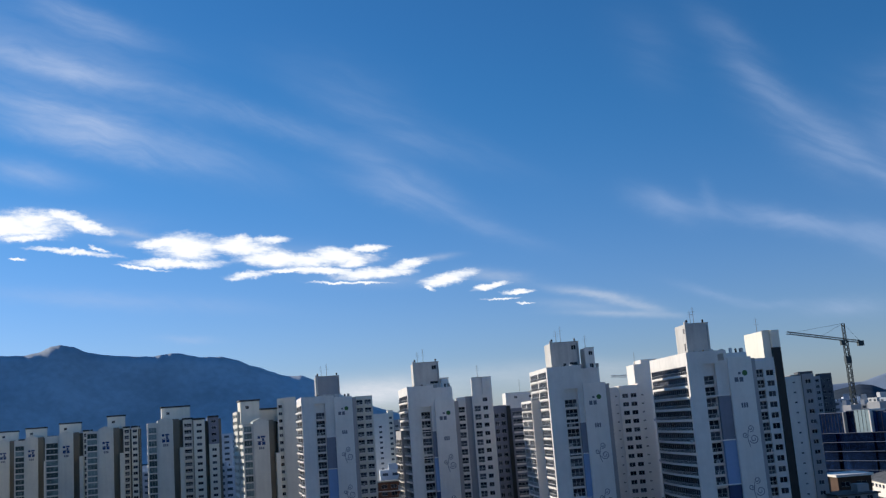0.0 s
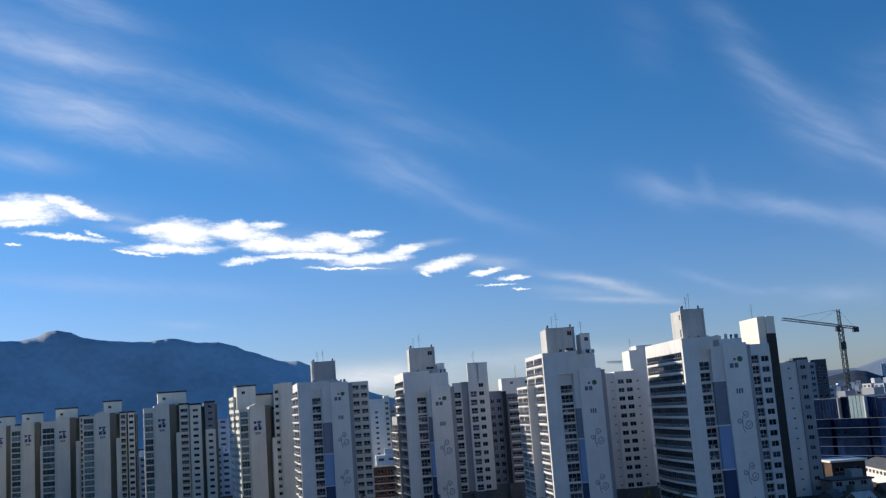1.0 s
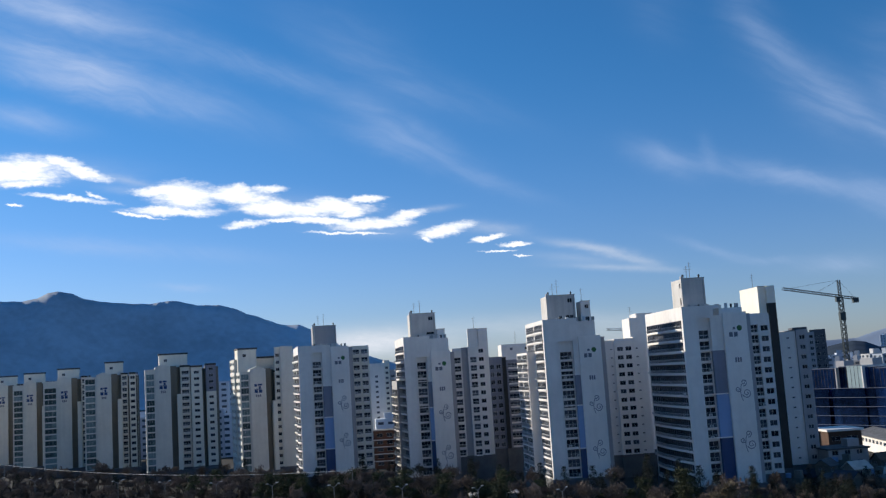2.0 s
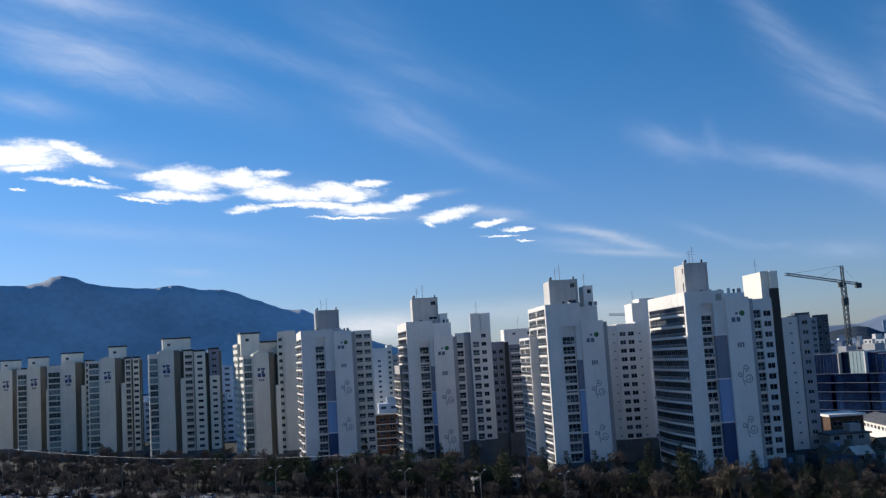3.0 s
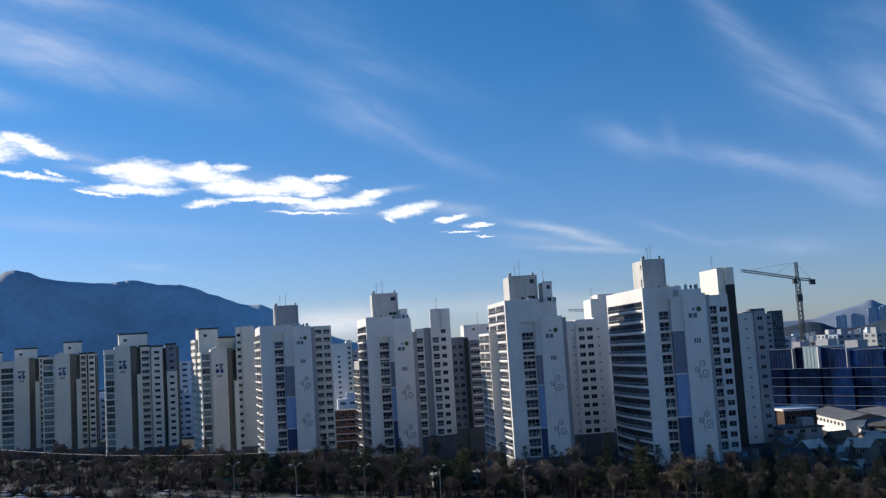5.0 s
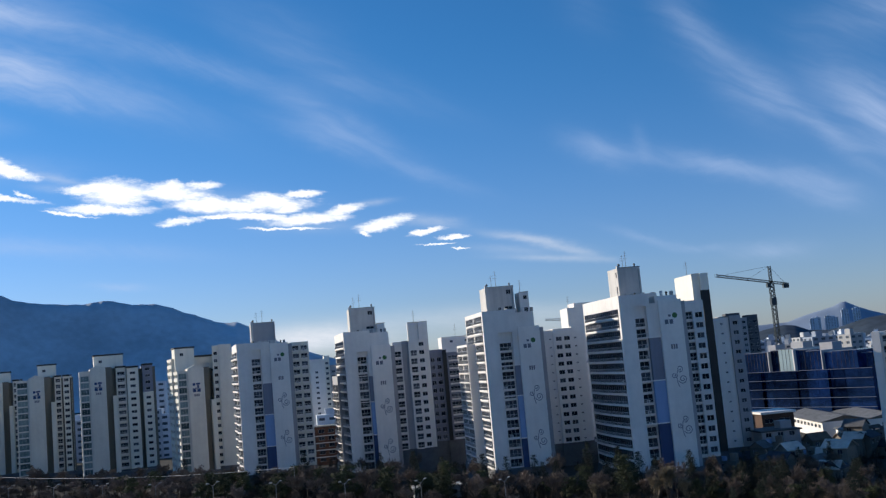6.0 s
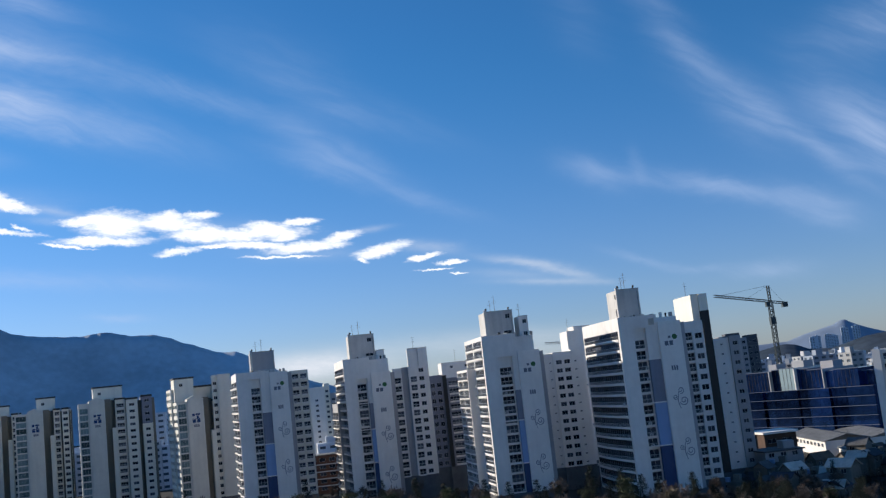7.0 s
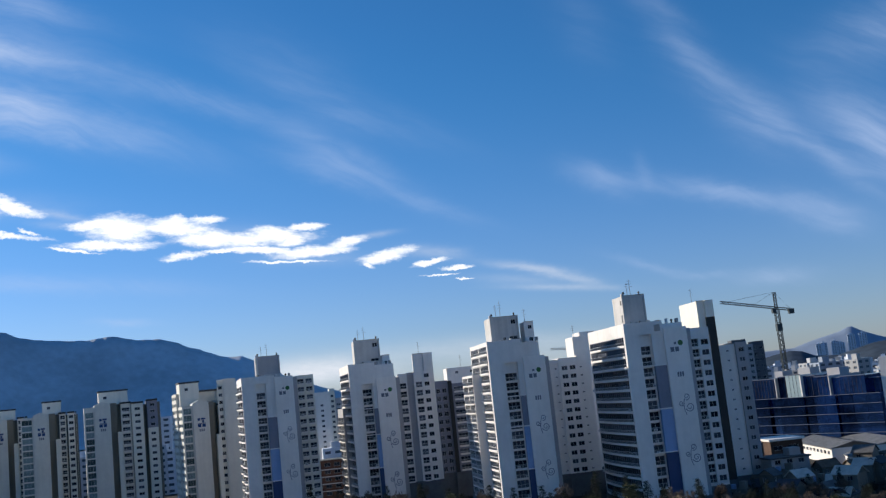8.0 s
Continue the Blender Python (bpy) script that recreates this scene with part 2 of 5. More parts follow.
RAIL = surface("grey_railing", (0.30, 0.31, 0.32), 0.4, 0.3, dirt=0.05)
RAIL_WHITE = surface("white_balcony_railing", (0.50, 0.50, 0.50), 0.5, dirt=0.06)
AC = surface("white_ac_casing", (0.66, 0.66, 0.64), 0.5, dirt=0.1)
INK = surface("dark_grey_ink", (0.16, 0.17, 0.20), 0.7, dirt=0.05)
SIGN_BLUE = surface("blue_sign_paint", (0.022, 0.06, 0.17), 0.6, dirt=0.05)
LOGO_GREEN = surface("green_logo_paint", (0.05, 0.15, 0.045), 0.5, dirt=0.08)
METAL = surface("dull_steel", (0.22, 0.23, 0.24), 0.45, 0.6, dirt=0.1)


# ---- mesh tools ----
class Mesh:
    """Collects corners and faces with a material number each."""

    def __init__(self):
        self.v, self.f, self.m = [], [], []

    def quad(self, pts, m=0):
        k = len(self.v)
        self.v += [tuple(p) for p in pts]
        self.f.append(tuple(range(k, k + len(pts))))
        self.m.append(m)

    def box(self, x0, x1, y0, y1, z0, z1, m=0):
        k = len(self.v)
        self.v += [(x0, y0, z0), (x1, y0, z0), (x1, y1, z0), (x0, y1, z0), (x0, y0, z1), (x1, y0, z1), (x1, y1, z1), (x0, y1, z1)]
        for f in ((0, 3, 2, 1), (4, 5, 6, 7), (0, 1, 5, 4), (1, 2, 6, 5), (2, 3, 7, 6), (3, 0, 4, 7)):
            self.f.append(tuple(k + i for i in f))
            self.m.append(m)

    def tube(self, a, b, r0, r1=None, n=6, m=0):
        a, b = Vector(a), Vector(b)
        r1 = r0 if r1 is None else r1
        q = (b - a).to_track_quat("Z", "Y")
        k = len(self.v)
        for p, r in ((a, r0), (b, r1)):
            for i in range(n):
                w = 2 * math.pi * i / n
                self.v.append(tuple(p + q @ Vector((r * math.cos(w), r * math.sin(w), 0))))
        for i in range(n):
            j = (i + 1) % n
            self.f.append((k + i, k + j, k + n + j, k + n + i))
            self.m.append(m)
        self.f.append(tuple(k + n + i for i in range(n)))
        self.m.append(m)

    def data(self, name, mats, smooth=False, weld=False):
        me = bpy.data.meshes.new(name)
        if weld:  # corners that meet become one
            seen, ids, kept = {}, [], []
            for p in self.v:
                k = tuple(round(c, 4) for c in p)
                if k not in seen:
                    seen[k] = len(kept)
                    kept.append(p)
                ids.append(seen[k])
            self.v, self.f = kept, [tuple(ids[i] for i in f) for f in self.f]
        me.from_pydata(self.v, [], self.f)
        for mat in mats:
            me.materials.append(mat)
        me.polygons.foreach_set("material_index", self.m)
        if smooth:
            me.polygons.foreach_set("use_smooth", [True] * len(self.f))
        me.update()
        return me


def part(name, mesh, mats, parent=None, label="", m=None, smooth=False):
    """One mesh object, under a thing or a part."""
    data = mesh.data(name, mats if isinstance(mats, (list, tuple)) else [mats], smooth) if isinstance(mesh, Mesh) else mesh
    ob = new(name, data)
    if parent is not None:
        ob.parent = parent
    if m is not None:
        ob.matrix_basis = m
    return tagged(ob, label) if label else ob


def thing(name, m, label, category, group="", kind=""):
    ob = new(name)
    ob.matrix_world = m
    ob.empty_display_size = 1.0
    return tagged(ob, label, category, group, kind)


# ---- windows and balconies, shared by all towers ----
SHARED = {}


def grid_frame(w, h, cols, rows, t=0.08, depth=0.07):
    """A frame with cols by rows panes, in one piece: face, reveals; and its panes, as two meshes."""
    f, p = Mesh(), Mesh()
    xs = [w * i / cols for i in range(cols + 1)]
    zs = [h * z for z in rows]
    cx, cz = [0.0], [0.0]
    for i in range(cols):
        cx += [xs[i] + t * (1 if i == 0 else 0.5), xs[i + 1] - t * (1 if i == cols - 1 else 0.5)]
    for j in range(len(zs) - 1):
        cz += [zs[j] + t * (1 if j == 0 else 0.5), zs[j + 1] - t * (1 if j == len(zs) - 2 else 0.5)]
    cx, cz = cx + [w], cz + [h]
    for i in range(len(cx) - 1):
        for j in range(len(cz) - 1):
            x0, x1, z0, z1 = cx[i], cx[i + 1], cz[j], cz[j + 1]
            if i % 2 and j % 2:
                for a, b in (((x0, z0), (x0, z1)), ((x1, z1), (x1, z0)), ((x0, z1), (x1, z1)), ((x1, z0), (x0, z0))):
                    f.quad([(a[0], 0, a[1]), (b[0], 0, b[1]), (b[0], depth, b[1]), (a[0], depth, a[1])])
            else:
                f.quad([(x0, 0, z0), (x1, 0, z0), (x1, 0, z1), (x0, 0, z1)])
    p.quad([(0, depth, 0), (w, depth, 0), (w, depth, h), (0, depth, h)])
    return f, p


def window_data(w, h, glass=None, bars=1):
    """A window that fills a hole w by h: its frame with sill, and its glass; x along the wall, y into it."""
    glass = glass or GLASS
    key = ("window", round(w, 2), round(h, 2), glass.name, bars)
    if key not in SHARED:
        f, p = grid_frame(w, h, bars + 1, (0, 1), 0.055)
        f.quad([(0, -0.14, 0.0), (w, -0.14, 0.0), (w, 0, 0), (0, 0, 0)])
        f.quad([(0, -0.14, -0.09), (w, -0.14, -0.09), (w, -0.14, 0.0), (0, -0.14, 0.0)])
        SHARED[key] = (f.data("window_frame", [FRAME], weld=True), p.data("pane", [glass]))
    return SHARED[key]


def balcony_data(w, h, bulge=0.0, glass=None, solid=0.45):
    """A balcony that fills an opening w by h: floor slab with a low parapet, railing, and the glazing set back."""
    glass = glass or GLASS
    key = ("balcony", round(w, 2), round(h, 2), round(bulge, 2), glass.name, solid)
    if key not in SHARED:
        slab, rail = Mesh(), Mesh()
        n = max(2, int(w / 2.2)) if bulge else 1
        xs = [w * i / n for i in range(n + 1)]
        ys = [(-0.14 if bulge else -0.35) - bulge * (1 - (2 * x / w - 1) ** 2) for x in xs]
        for (x0, y0), (x1, y1) in zip(zip(xs, ys), zip(xs[1:], ys[1:])):
            slab.quad([(x0, y0, -0.26), (x1, y1, -0.26), (x1, y1, solid), (x0, y0, solid)])
            slab.quad([(x0, y0, solid), (x1, y1, solid), (x1, y1 + 0.12, solid), (x0, y0 + 0.12, solid)])
            slab.quad([(x1, y1 + 0.12, 0.0), (x0, y0 + 0.12, 0.0), (x0, y0 + 0.12, solid), (x1, y1 + 0.12, solid)])
            slab.quad([(x0, y0 + 0.12, 0.0), (x1, y1 + 0.12, 0.0), (x1, 0.5, 0.0), (x0, 0.5, 0.0)])
            slab.quad([(x1, y1, -0.26), (x0, y0, -0.26), (x0, 0.3, -0.26), (x1, 0.3, -0.26)])
            rail.tube((x0, y0 + 0.06, 1.04), (x1, y1 + 0.06, 1.04), 0.05, n=4)
            posts = max(2, int((x1 - x0) / (0.30 if bulge else 0.42)))
            for i in range(posts):
                f = (i + 0.5) / posts
                x, y = x0 + (x1 - x0) * f, y0 + (y1 - y0) * f
                rail.tube((x, y + 0.06, solid), (x, y + 0.06, 1.03), 0.032, n=3)
        f, p = grid_frame(w, h, max(2, round(w / (1.7 if bulge else 1.1))), (0, 1) if bulge > 0.5 else (0, 0.42, 1), 0.09 if bulge else 0.07)
        SHARED[key] = (slab.data("balcony", [WHITE], weld=True), rail.data("railing", [RAIL_WHITE]),
                       f.data("glazing_frame", [SLIM if bulge > 0.5 else FRAME], weld=True), p.data("pane", [glass]))
    return SHARED[key]


def ac_data():
    if "ac" not in SHARED:
        s = Mesh()
        s.box(0, 0.85, -0.34, 0, 0, 0.7)
        s.box(0.12, 0.62, -0.36, -0.34, 0.1, 0.6, 1)
        SHARED["ac"] = s.data("ac_unit", [AC, RAIL])
    return SHARED["ac"]


def pierced(s, corner, along, inward, length, z0, z1, holes, depth=0.30, m=0):
    """A wall face with real openings: corner, direction along it, direction into the wall; holes are (a0, a1, h0, h1)."""
    ca, cz = {0.0, length}, {z0, z1}
    for a0, a1, h0, h1 in holes:
        ca |= {a0, a1}
        cz |= {h0, h1}
    ca, cz = sorted(ca), sorted(cz)
    inside = set()
    ia, iz = {a: i for i, a in enumerate(ca)}, {z: i for i, z in enumerate(cz)}
    for a0, a1, h0, h1 in holes:
        for i in range(ia[a0], ia[a1]):
            for j in range(iz[h0], iz[h1]):
                inside.add((i, j))
    cx, cy = corner

    def at(a, z, d=0.0):
        return (cx + along[0] * a + inward[0] * d, cy + along[1] * a + inward[1] * d, z)

    for i in range(len(ca) - 1):
        j = 0
        while j < len(cz) - 1:
            if (i, j) in inside:
                j += 1
                continue
            k = j
            while k < len(cz) - 1 and (i, k) not in inside:
                k += 1
            s.quad([at(ca[i], cz[j]), at(ca[i + 1], cz[j]), at(ca[i + 1], cz[k]), at(ca[i], cz[k])], m)
            j = k
    for a0, a1, h0, h1 in holes:
        for p, q in (((a0, h0), (a0, h1)), ((a1, h1), (a1, h0)), ((a0, h1), (a1, h1)), ((a1, h0), (a0, h0))):
            s.quad([at(*p), at(*q), at(*q, depth), at(*p, depth)], m)


def column(a0, a1, low, high, floor, h, sill=0.9, kind="window", bars=1, glass=None, skip=0.0, ac=0.0, solid=0.45):
    """A column of equal openings on a face, a storey apart."""
    rows, z = [], low
    while z + sill + h < high:
        if random.random() >= skip:
            rows.append((a0, a1, round(z + sill, 3), round(z + sill + h, 3), kind, bars, glass, random.random() < ac, solid))
        z += floor
    return rows


def block(parent, name, u, v, z, mat, front=(), left=(), label="", cap=True, bulge=0.0, parapet=0.9):
    """A box of masonry with openings in its front (towards -v) and left (towards -u) faces, its windows as parts under it."""
    (u0, u1), (v0, v1), (z0, z1) = u, v, z
    z0 = -2.4 if z0 == 0 else z0   # footings reach into the soil
    s = Mesh()
    deep = 0.62
    pierced(s, (u0, v0), (1, 0), (0, 1), u1 - u0, z0, z1, [r[:4] for r in front], deep)
    pierced(s, (u0, v1), (0, -1), (1, 0), v1 - v0, z0, z1, [r[:4] for r in left], deep)
    s.quad([(u1, v0, z0), (u1, v1, z0), (u1, v1, z1), (u1, v0, z1)])
    s.quad([(u1, v1, z0), (u0, v1, z0), (u0, v1, z1), (u1, v1, z1)])
    if cap:  # flat roof behind a parapet
        t, d = 0.25, min(parapet, z1 - z0)
        s.quad([(u0, v0, z1), (u1, v0, z1), (u1 - t, v0 + t, z1), (u0 + t, v0 + t, z1)])
        s.quad([(u1, v0, z1), (u1, v1, z1), (u1 - t, v1 - t, z1), (u1 - t, v0 + t, z1)])
        s.quad([(u1, v1, z1), (u0, v1, z1), (u0 + t, v1 - t, z1), (u1 - t, v1 - t, z1)])
        s.quad([(u0, v1, z1), (u0, v0, z1), (u0 + t, v0 + t, z1), (u0 + t, v1 - t, z1)])
        a, b = (u0 + t, u1 - t), (v0 + t, v1 - t)
        for p, q in (((a[0], b[0]), (a[1], b[0])), ((a[1], b[0]), (a[1], b[1])), ((a[1], b[1]), (a[0], b[1])), ((a[0], b[1]), (a[0], b[0]))):
            s.quad([(*p, z1), (*q, z1), (*q, z1 - d), (*p, z1 - d)])
        s.quad([(a[0], b[0], z1 - d), (a[1], b[0], z1 - d), (a[1], b[1], z1 - d), (a[0], b[1], z1 - d)], 1)
    ob = part(name, s, [mat, CONCRETE], parent, label)
    for rows, base, turn in ((front, Vector((u0, v0, 0)), 0), (left, Vector((u0, v1, 0)), -90)):
        rot = Matrix.Rotation(radians(turn), 4, "Z")
        for a0, a1, h0, h1, kind, bars, glass, ac, solid in rows:
            w, h = a1 - a0, h1 - h0
            at = Matrix.Translation(base) @ rot @ Matrix.Translation((a0, 0.0, h0))
            if kind == "window":
                f, p = window_data(w, h, glass, bars)
                win = part("window", f, None, parent, m=at @ Matrix.Translation((0, 0.2, 0)))
                part("pane", p, None, win)
            else:
                slab, rail, f, p = balcony_data(w, h, bulge, glass, solid)
                bal = part("balcony", slab, None, parent, m=at)
                part("railing", rail, None, bal)
                inset = Matrix.Translation((0, 0.02 if bulge else 0.42, 0))
                part("glazing_frame", f, None, bal, m=inset)
                part("pane", p, None, bal, m=inset)
                if ac:
                    part("ac_unit", ac_data(), None, bal, m=Matrix.Translation((random.choice((0.0, 0.5, w - 0.9)), -0.42, 0.1)))
    return ob


def plate(parent, name, u, v, z, mat, label=""):
    s = Mesh()
    s.box(*u, *v, -2.5 if z[0] == 0 else z[0], z[1])
    return part(name, s, mat, parent, label)


def aerial(parent, u, v, z, height):
    s = Mesh()
    s.tube((u, v, z), (u, v, z + height), 0.08, 0.05, 5)
    for k in range(3):
        zz = z + height * (0.55 + 0.17 * k)
        s.box(u - 0.7 + 0.12 * k, u + 0.7 - 0.12 * k, v - 0.025, v + 0.025, zz, zz + 0.05)
    part("aerial", s, METAL, parent, "thin steel roof aerial")


def swirl(s, u, z, size, flip, turns=1.5, v=0.0, start=0.0):
    """A painted spiral with a tail, as a thin raised band."""
    pts, n = [], 30
    for i in range(n + 1):
        f = i / n
        w = start + flip * f * turns * 2 * math.pi
        r = size * (1 - 0.8 * f)
        pts.append((u + r * math.cos(w), z + r * math.sin(w)))
    for (a, b), (c, d) in zip(pts, pts[1:]):
        L = math.hypot(c - a, d - b) or 1
        nx, nz = -(d - b) / L * 0.10, (c - a) / L * 0.10
        s.quad([(a - nx, v, b - nz), (c - nx, v, d - nz), (c + nx, v, d + nz), (a + nx, v, b + nz)])
    return pts[0]


def scroll(s, u, z, size, v):
    """Three spirals on curling stems."""
    swirl(s, u + 0.55 * size, z, 0.62 * size, 1, 1.6, v, math.pi * 1.1)
    swirl(s, u - 0.55 * size, z + 0.55 * size, 0.38 * size, -1, 1.4, v, 0.0)
    swirl(s, u + 0.25 * size, z + 1.35 * size, 0.45 * size, 1, 1.4, v, math.pi * 1.4)
    for k in range(9):
        f0, f1 = k / 9, (k + 1) / 9
        p = [(u - 0.25 * size * math.sin(f * 3), z - 1.0 * size + 2.2 * size * f) for f in (f0, f1)]
        s.quad([(p[0][0] - 0.09, v, p[0][1]), (p[0][0] + 0.09, v, p[0][1]), (p[1][0] + 0.09, v, p[1][1]), (p[1][0] - 0.09, v, p[1][1])])


def panel_marks(parent, u0, u1, top, v, small=1.0):
    """What is painted on a gable: a maker's mark as plain shapes, a block mark as plain bars, two scrolls."""
    mid, w = (u0 + u1) / 2, u1 - u0
    s = Mesh()
    ring = [(mid + 0.16 * w + 0.72 * small * math.cos(2 * math.pi * i / 20), v, top - 4.2 * small + 0.72 * small * math.sin(2 * math.pi * i / 20)) for i in range(20)]
    s.quad(ring)
    part("logo_disc", s, LOGO_GREEN, parent, "green round painted mark")
    s = Mesh()
    z = top - 6.4 * small
    a = mid - 0.30 * w
    s.quad([(a, v, z), (a + 1.0, v, z), (a + 1.0, v, z + 1.2), (a, v, z + 1.2)])
    s.quad([(a + 1.3, v, z), (a + 2.3, v, z), (a + 2.3, v, z + 1.2), (a + 1.3, v, z + 1.2)])
    s.quad([(a + 1.1, v, z + 1.9), (a + 1.8, v, z + 1.9), (a + 1.8, v, z + 2.5), (a + 1.1, v, z + 2.5)])
    part("logo_bars", s, INK, parent, "dark painted mark of plain bars")
    s = Mesh()
    z = top - 13.0 * small
    for i in range(3):
        a = mid - 0.9 + i * 0.65
        s.quad([(a, v, z), (a + 0.45, v, z), (a + 0.45, v, z + 1.25), (a, v, z + 1.25)])
    part("block_mark", s, INK, parent, "three grey painted bars")
    for z in (top - 21.0 * small, top - 34.0 * small):
        s = Mesh()
        scroll(s, mid + 0.2, z, 2.0 * small, v)
        part("scroll_ornament", s, INK, parent, "grey painted scrolls")


def roof_house(root, u, v, z, top, mat, label, front=(), left=(), chamfer=False):
    """A lift or tank house on a roof, with a flat coping."""
    ob = block(root, "roof_house", u, v, (z, top), mat, front, left, label, parapet=0.4)
    plate(ob, "coping", (u[0] - 0.12, u[1] + 0.12), (v[0] - 0.12, v[0] + 0.13), (top + 0.004, top + 0.16), CONCRETE)
    return ob


FL = 2.85


def striped_tower(origin, turn, number, facade, panel, strip, wings, houses, extra=None, strip_z=(39.4, 28.1, 17.0, 5.0), size=1.0):
    """One white slab tower with its gable towards the street: gable slab, recessed balconies, coloured strip, proud painted panel."""
    place = pose(origin[0] * size, origin[1] * size, 38 * (1 - size), 0, 0, turn) @ Matrix.Scale(size, 4)
    root = thing("apartment_tower", place,
                 "white and blue concrete apartment tower with scroll-painted gable", "apartment tower", "white towers along the street")
    (c0, c1), (p0, p1), top, ptop, ctop = strip[0], panel[0], strip[1], panel[1], strip[2]
    L, drop = facade["length"], facade.get("low", 5.0)
    # curved balconies down the sunny long side, broken by upright fins
    spans = facade["spans"]
    left = []
    for a0, a1, hi in spans:
        left += column(L - a1, L - a0, 5.0, hi, FL, 2.45, 0.22, "balcony", ac=0.35, solid=0.30)
    block(root, "gable_slab", (0, c0), (0, L), (0, top), PALE, left=left, bulge=facade["bulge"])
    # recessed balconies
    block(root, "balcony_bay", (c0, c1), (1.3, 9), (0, top - 0.6), PALE,
          front=column(0.45, c1 - c0 - 0.25, 5.0, ctop, FL, 2.3, 0.3, "balcony", ac=0.6, solid=0.12))
    if facade.get("portal"):  # a square hole through the head of the gable, beside the lintel
        pierced_head = Mesh()
        pierced(pierced_head, (c0, 0.02), (1, 0), (0, 1), p0 - c0, ctop + 0.3, top, [(p0 - c0 - 2.3, p0 - c0 - 0.7, ctop + 0.9, top - 0.9)], 1.2)
        part("lintel", pierced_head, PALE, root)
    else:
        plate(root, "lintel", (c0, p0), (0.02, 1.3), (ctop + 0.3, top), PALE)
    g, b, n, foot = strip_z
    for z0, z1, mat in ((g, ctop + 0.3, PALE), (b, g, STRIP_GREY), (n, b, STRIP_SKY), (foot, n, STRIP_NAVY)):
        plate(root, "painted_strip", (c1, p0), (0.3, 6), (z0 + 0.02, z1), mat, {STRIP_GREY: "slate grey painted strip", STRIP_SKY: "sky blue painted strip", STRIP_NAVY: "navy blue painted strip", PALE: ""}[mat])
    # A deep value lengthens and raises this hidden body to block sun.
    plate(root, "rear_body", (c0, p1), (9.01, facade.get("deep", L)), (0, top - 1.0 if "deep" in facade else min(top - 1.0, ptop)), PALE)
    for z in (g, b, n):
        plate(root, "string_course", (c0 + 0.2, p0 - 0.02), (0.12, 0.9), (z - 0.16, z + 0.14), WHITE)
    pan = plate(root, "gable_panel", (p0, p1), (-0.5, 8), (5.0, ptop), WHITE, "white painted gable panel with scrolls")
    panel_marks(pan, p0, p1, ptop, -0.504)
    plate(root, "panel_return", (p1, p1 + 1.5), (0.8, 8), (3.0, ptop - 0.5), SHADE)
    plate(root, "upper_storey", (p0 - 0.02, p1), (facade.get("step", 2.0), 9), (ptop - 0.02, top - 0.8), PALE)
    plate(root, "stone_base", (-0.3, p1 + 1.6), (-0.62, L + 0.2), (0, 5.0), STONE, "grey stone-clad lower storeys")
    for w in wings:
        block(root, w.get("name", "wing"), w["u"], w["v"], w["z"], w["mat"], w.get("front", ()), w.get("left", ()), w.get("label", ""), bulge=w.get("bulge", 0))
        if w["z"][0] == 0:
            plate(root, "stone_base", (w["u"][0] - 0.35, w["u"][1] + 0.1), (w["v"][0] - 0.1, w["v"][1] + 0.3), (0, w.get("base", 5.6)), STONE)
    for h in houses:
        roof_house(root, *h)
    (h0, h1), (w0, w1), hz, ht = houses[0][:4]
    plate(root, "corner_pier", (h0 - 0.35, h0 + 0.45), (w0 - 0.3, w0 + 0.5), (hz, ht + 0.55), LIFT)
    plate(root, "roof_ledge", (h0 + 1.2, h1 + 0.3), (w0 - 0.9, w0 - 0.02), (hz, hz + 1.6), LIFT)
    s = Mesh()
    s.tube((h1 - 0.5, w0 - 0.12, hz), (h1 - 0.5, w0 - 0.12, ht - 0.6), 0.09, n=6)
    part("drain_pipe", s, RAIL, root, "grey drain pipe")
    for k in range(5):  # low rails and boxes on the main roof
        x = c0 + 0.8 + k * (p1 - c0 - 2.0) / 4
        plate(root, "roof_box", (x, x + 0.5 + 0.25 * (k % 3)), (3.0, 3.9), (top - 0.8, top + 0.35 + 0.2 * (k % 2)), AC if k % 2 else CONCRETE)
    for a in extra or ():
        aerial(root, *a)
    for u, v, z, r in ((houses[0][0][0] + 0.5, houses[0][1][0] + 0.6, houses[0][3], 0.42), (houses[0][0][1] - 0.7, houses[0][1][0] + 2.0, houses[0][3], 0.35), (p1 - 2.0, 4.0, top - 0.8, 0.4), (c0 + 1.5, 2.4, top - 0.6, 0.35)):
        s = Mesh()  # round roof vents
        s.tube((u, v, z), (u, v, z + 0.7), r * 0.6, r * 0.6, 8)
        s.tube((u, v, z + 0.7), (u, v, z + 1.15), r, r * 0.5, 8)
        part("roof_vent", s, BLACKISH, root, "dark round roof vent")
    return root


def openings(*rows):
    out = []
    for r in rows:
        out += r
    return out


# ---- the long blocks of flats at whose window the camera stands, unseen, closing this side ----
# Added so that their sunlit fronts throw light onto the shaded gables.
def bounce_block(x, y, w):
    root = thing("apartment_slab", pose(x, y, 0, 0, 0, 180), "unseen long white slab added to bounce sunlight", "apartment building", "white slabs across the street")
    block(root, "wall", (0, w), (0, 14), (0, 56), WHITE, openings(*[column(6 + 34 * k, 30 + 34 * k, 3, 55, 2.9, 1.3, 0.9, bars=9) for k in range(3)]))
    return root


bounce_block(54, -1.5, 108)
bounce_block(-68, -8.0, 108)
bounce_block(-190, -4.0, 108)
bounce_block(176, -8.0, 108)


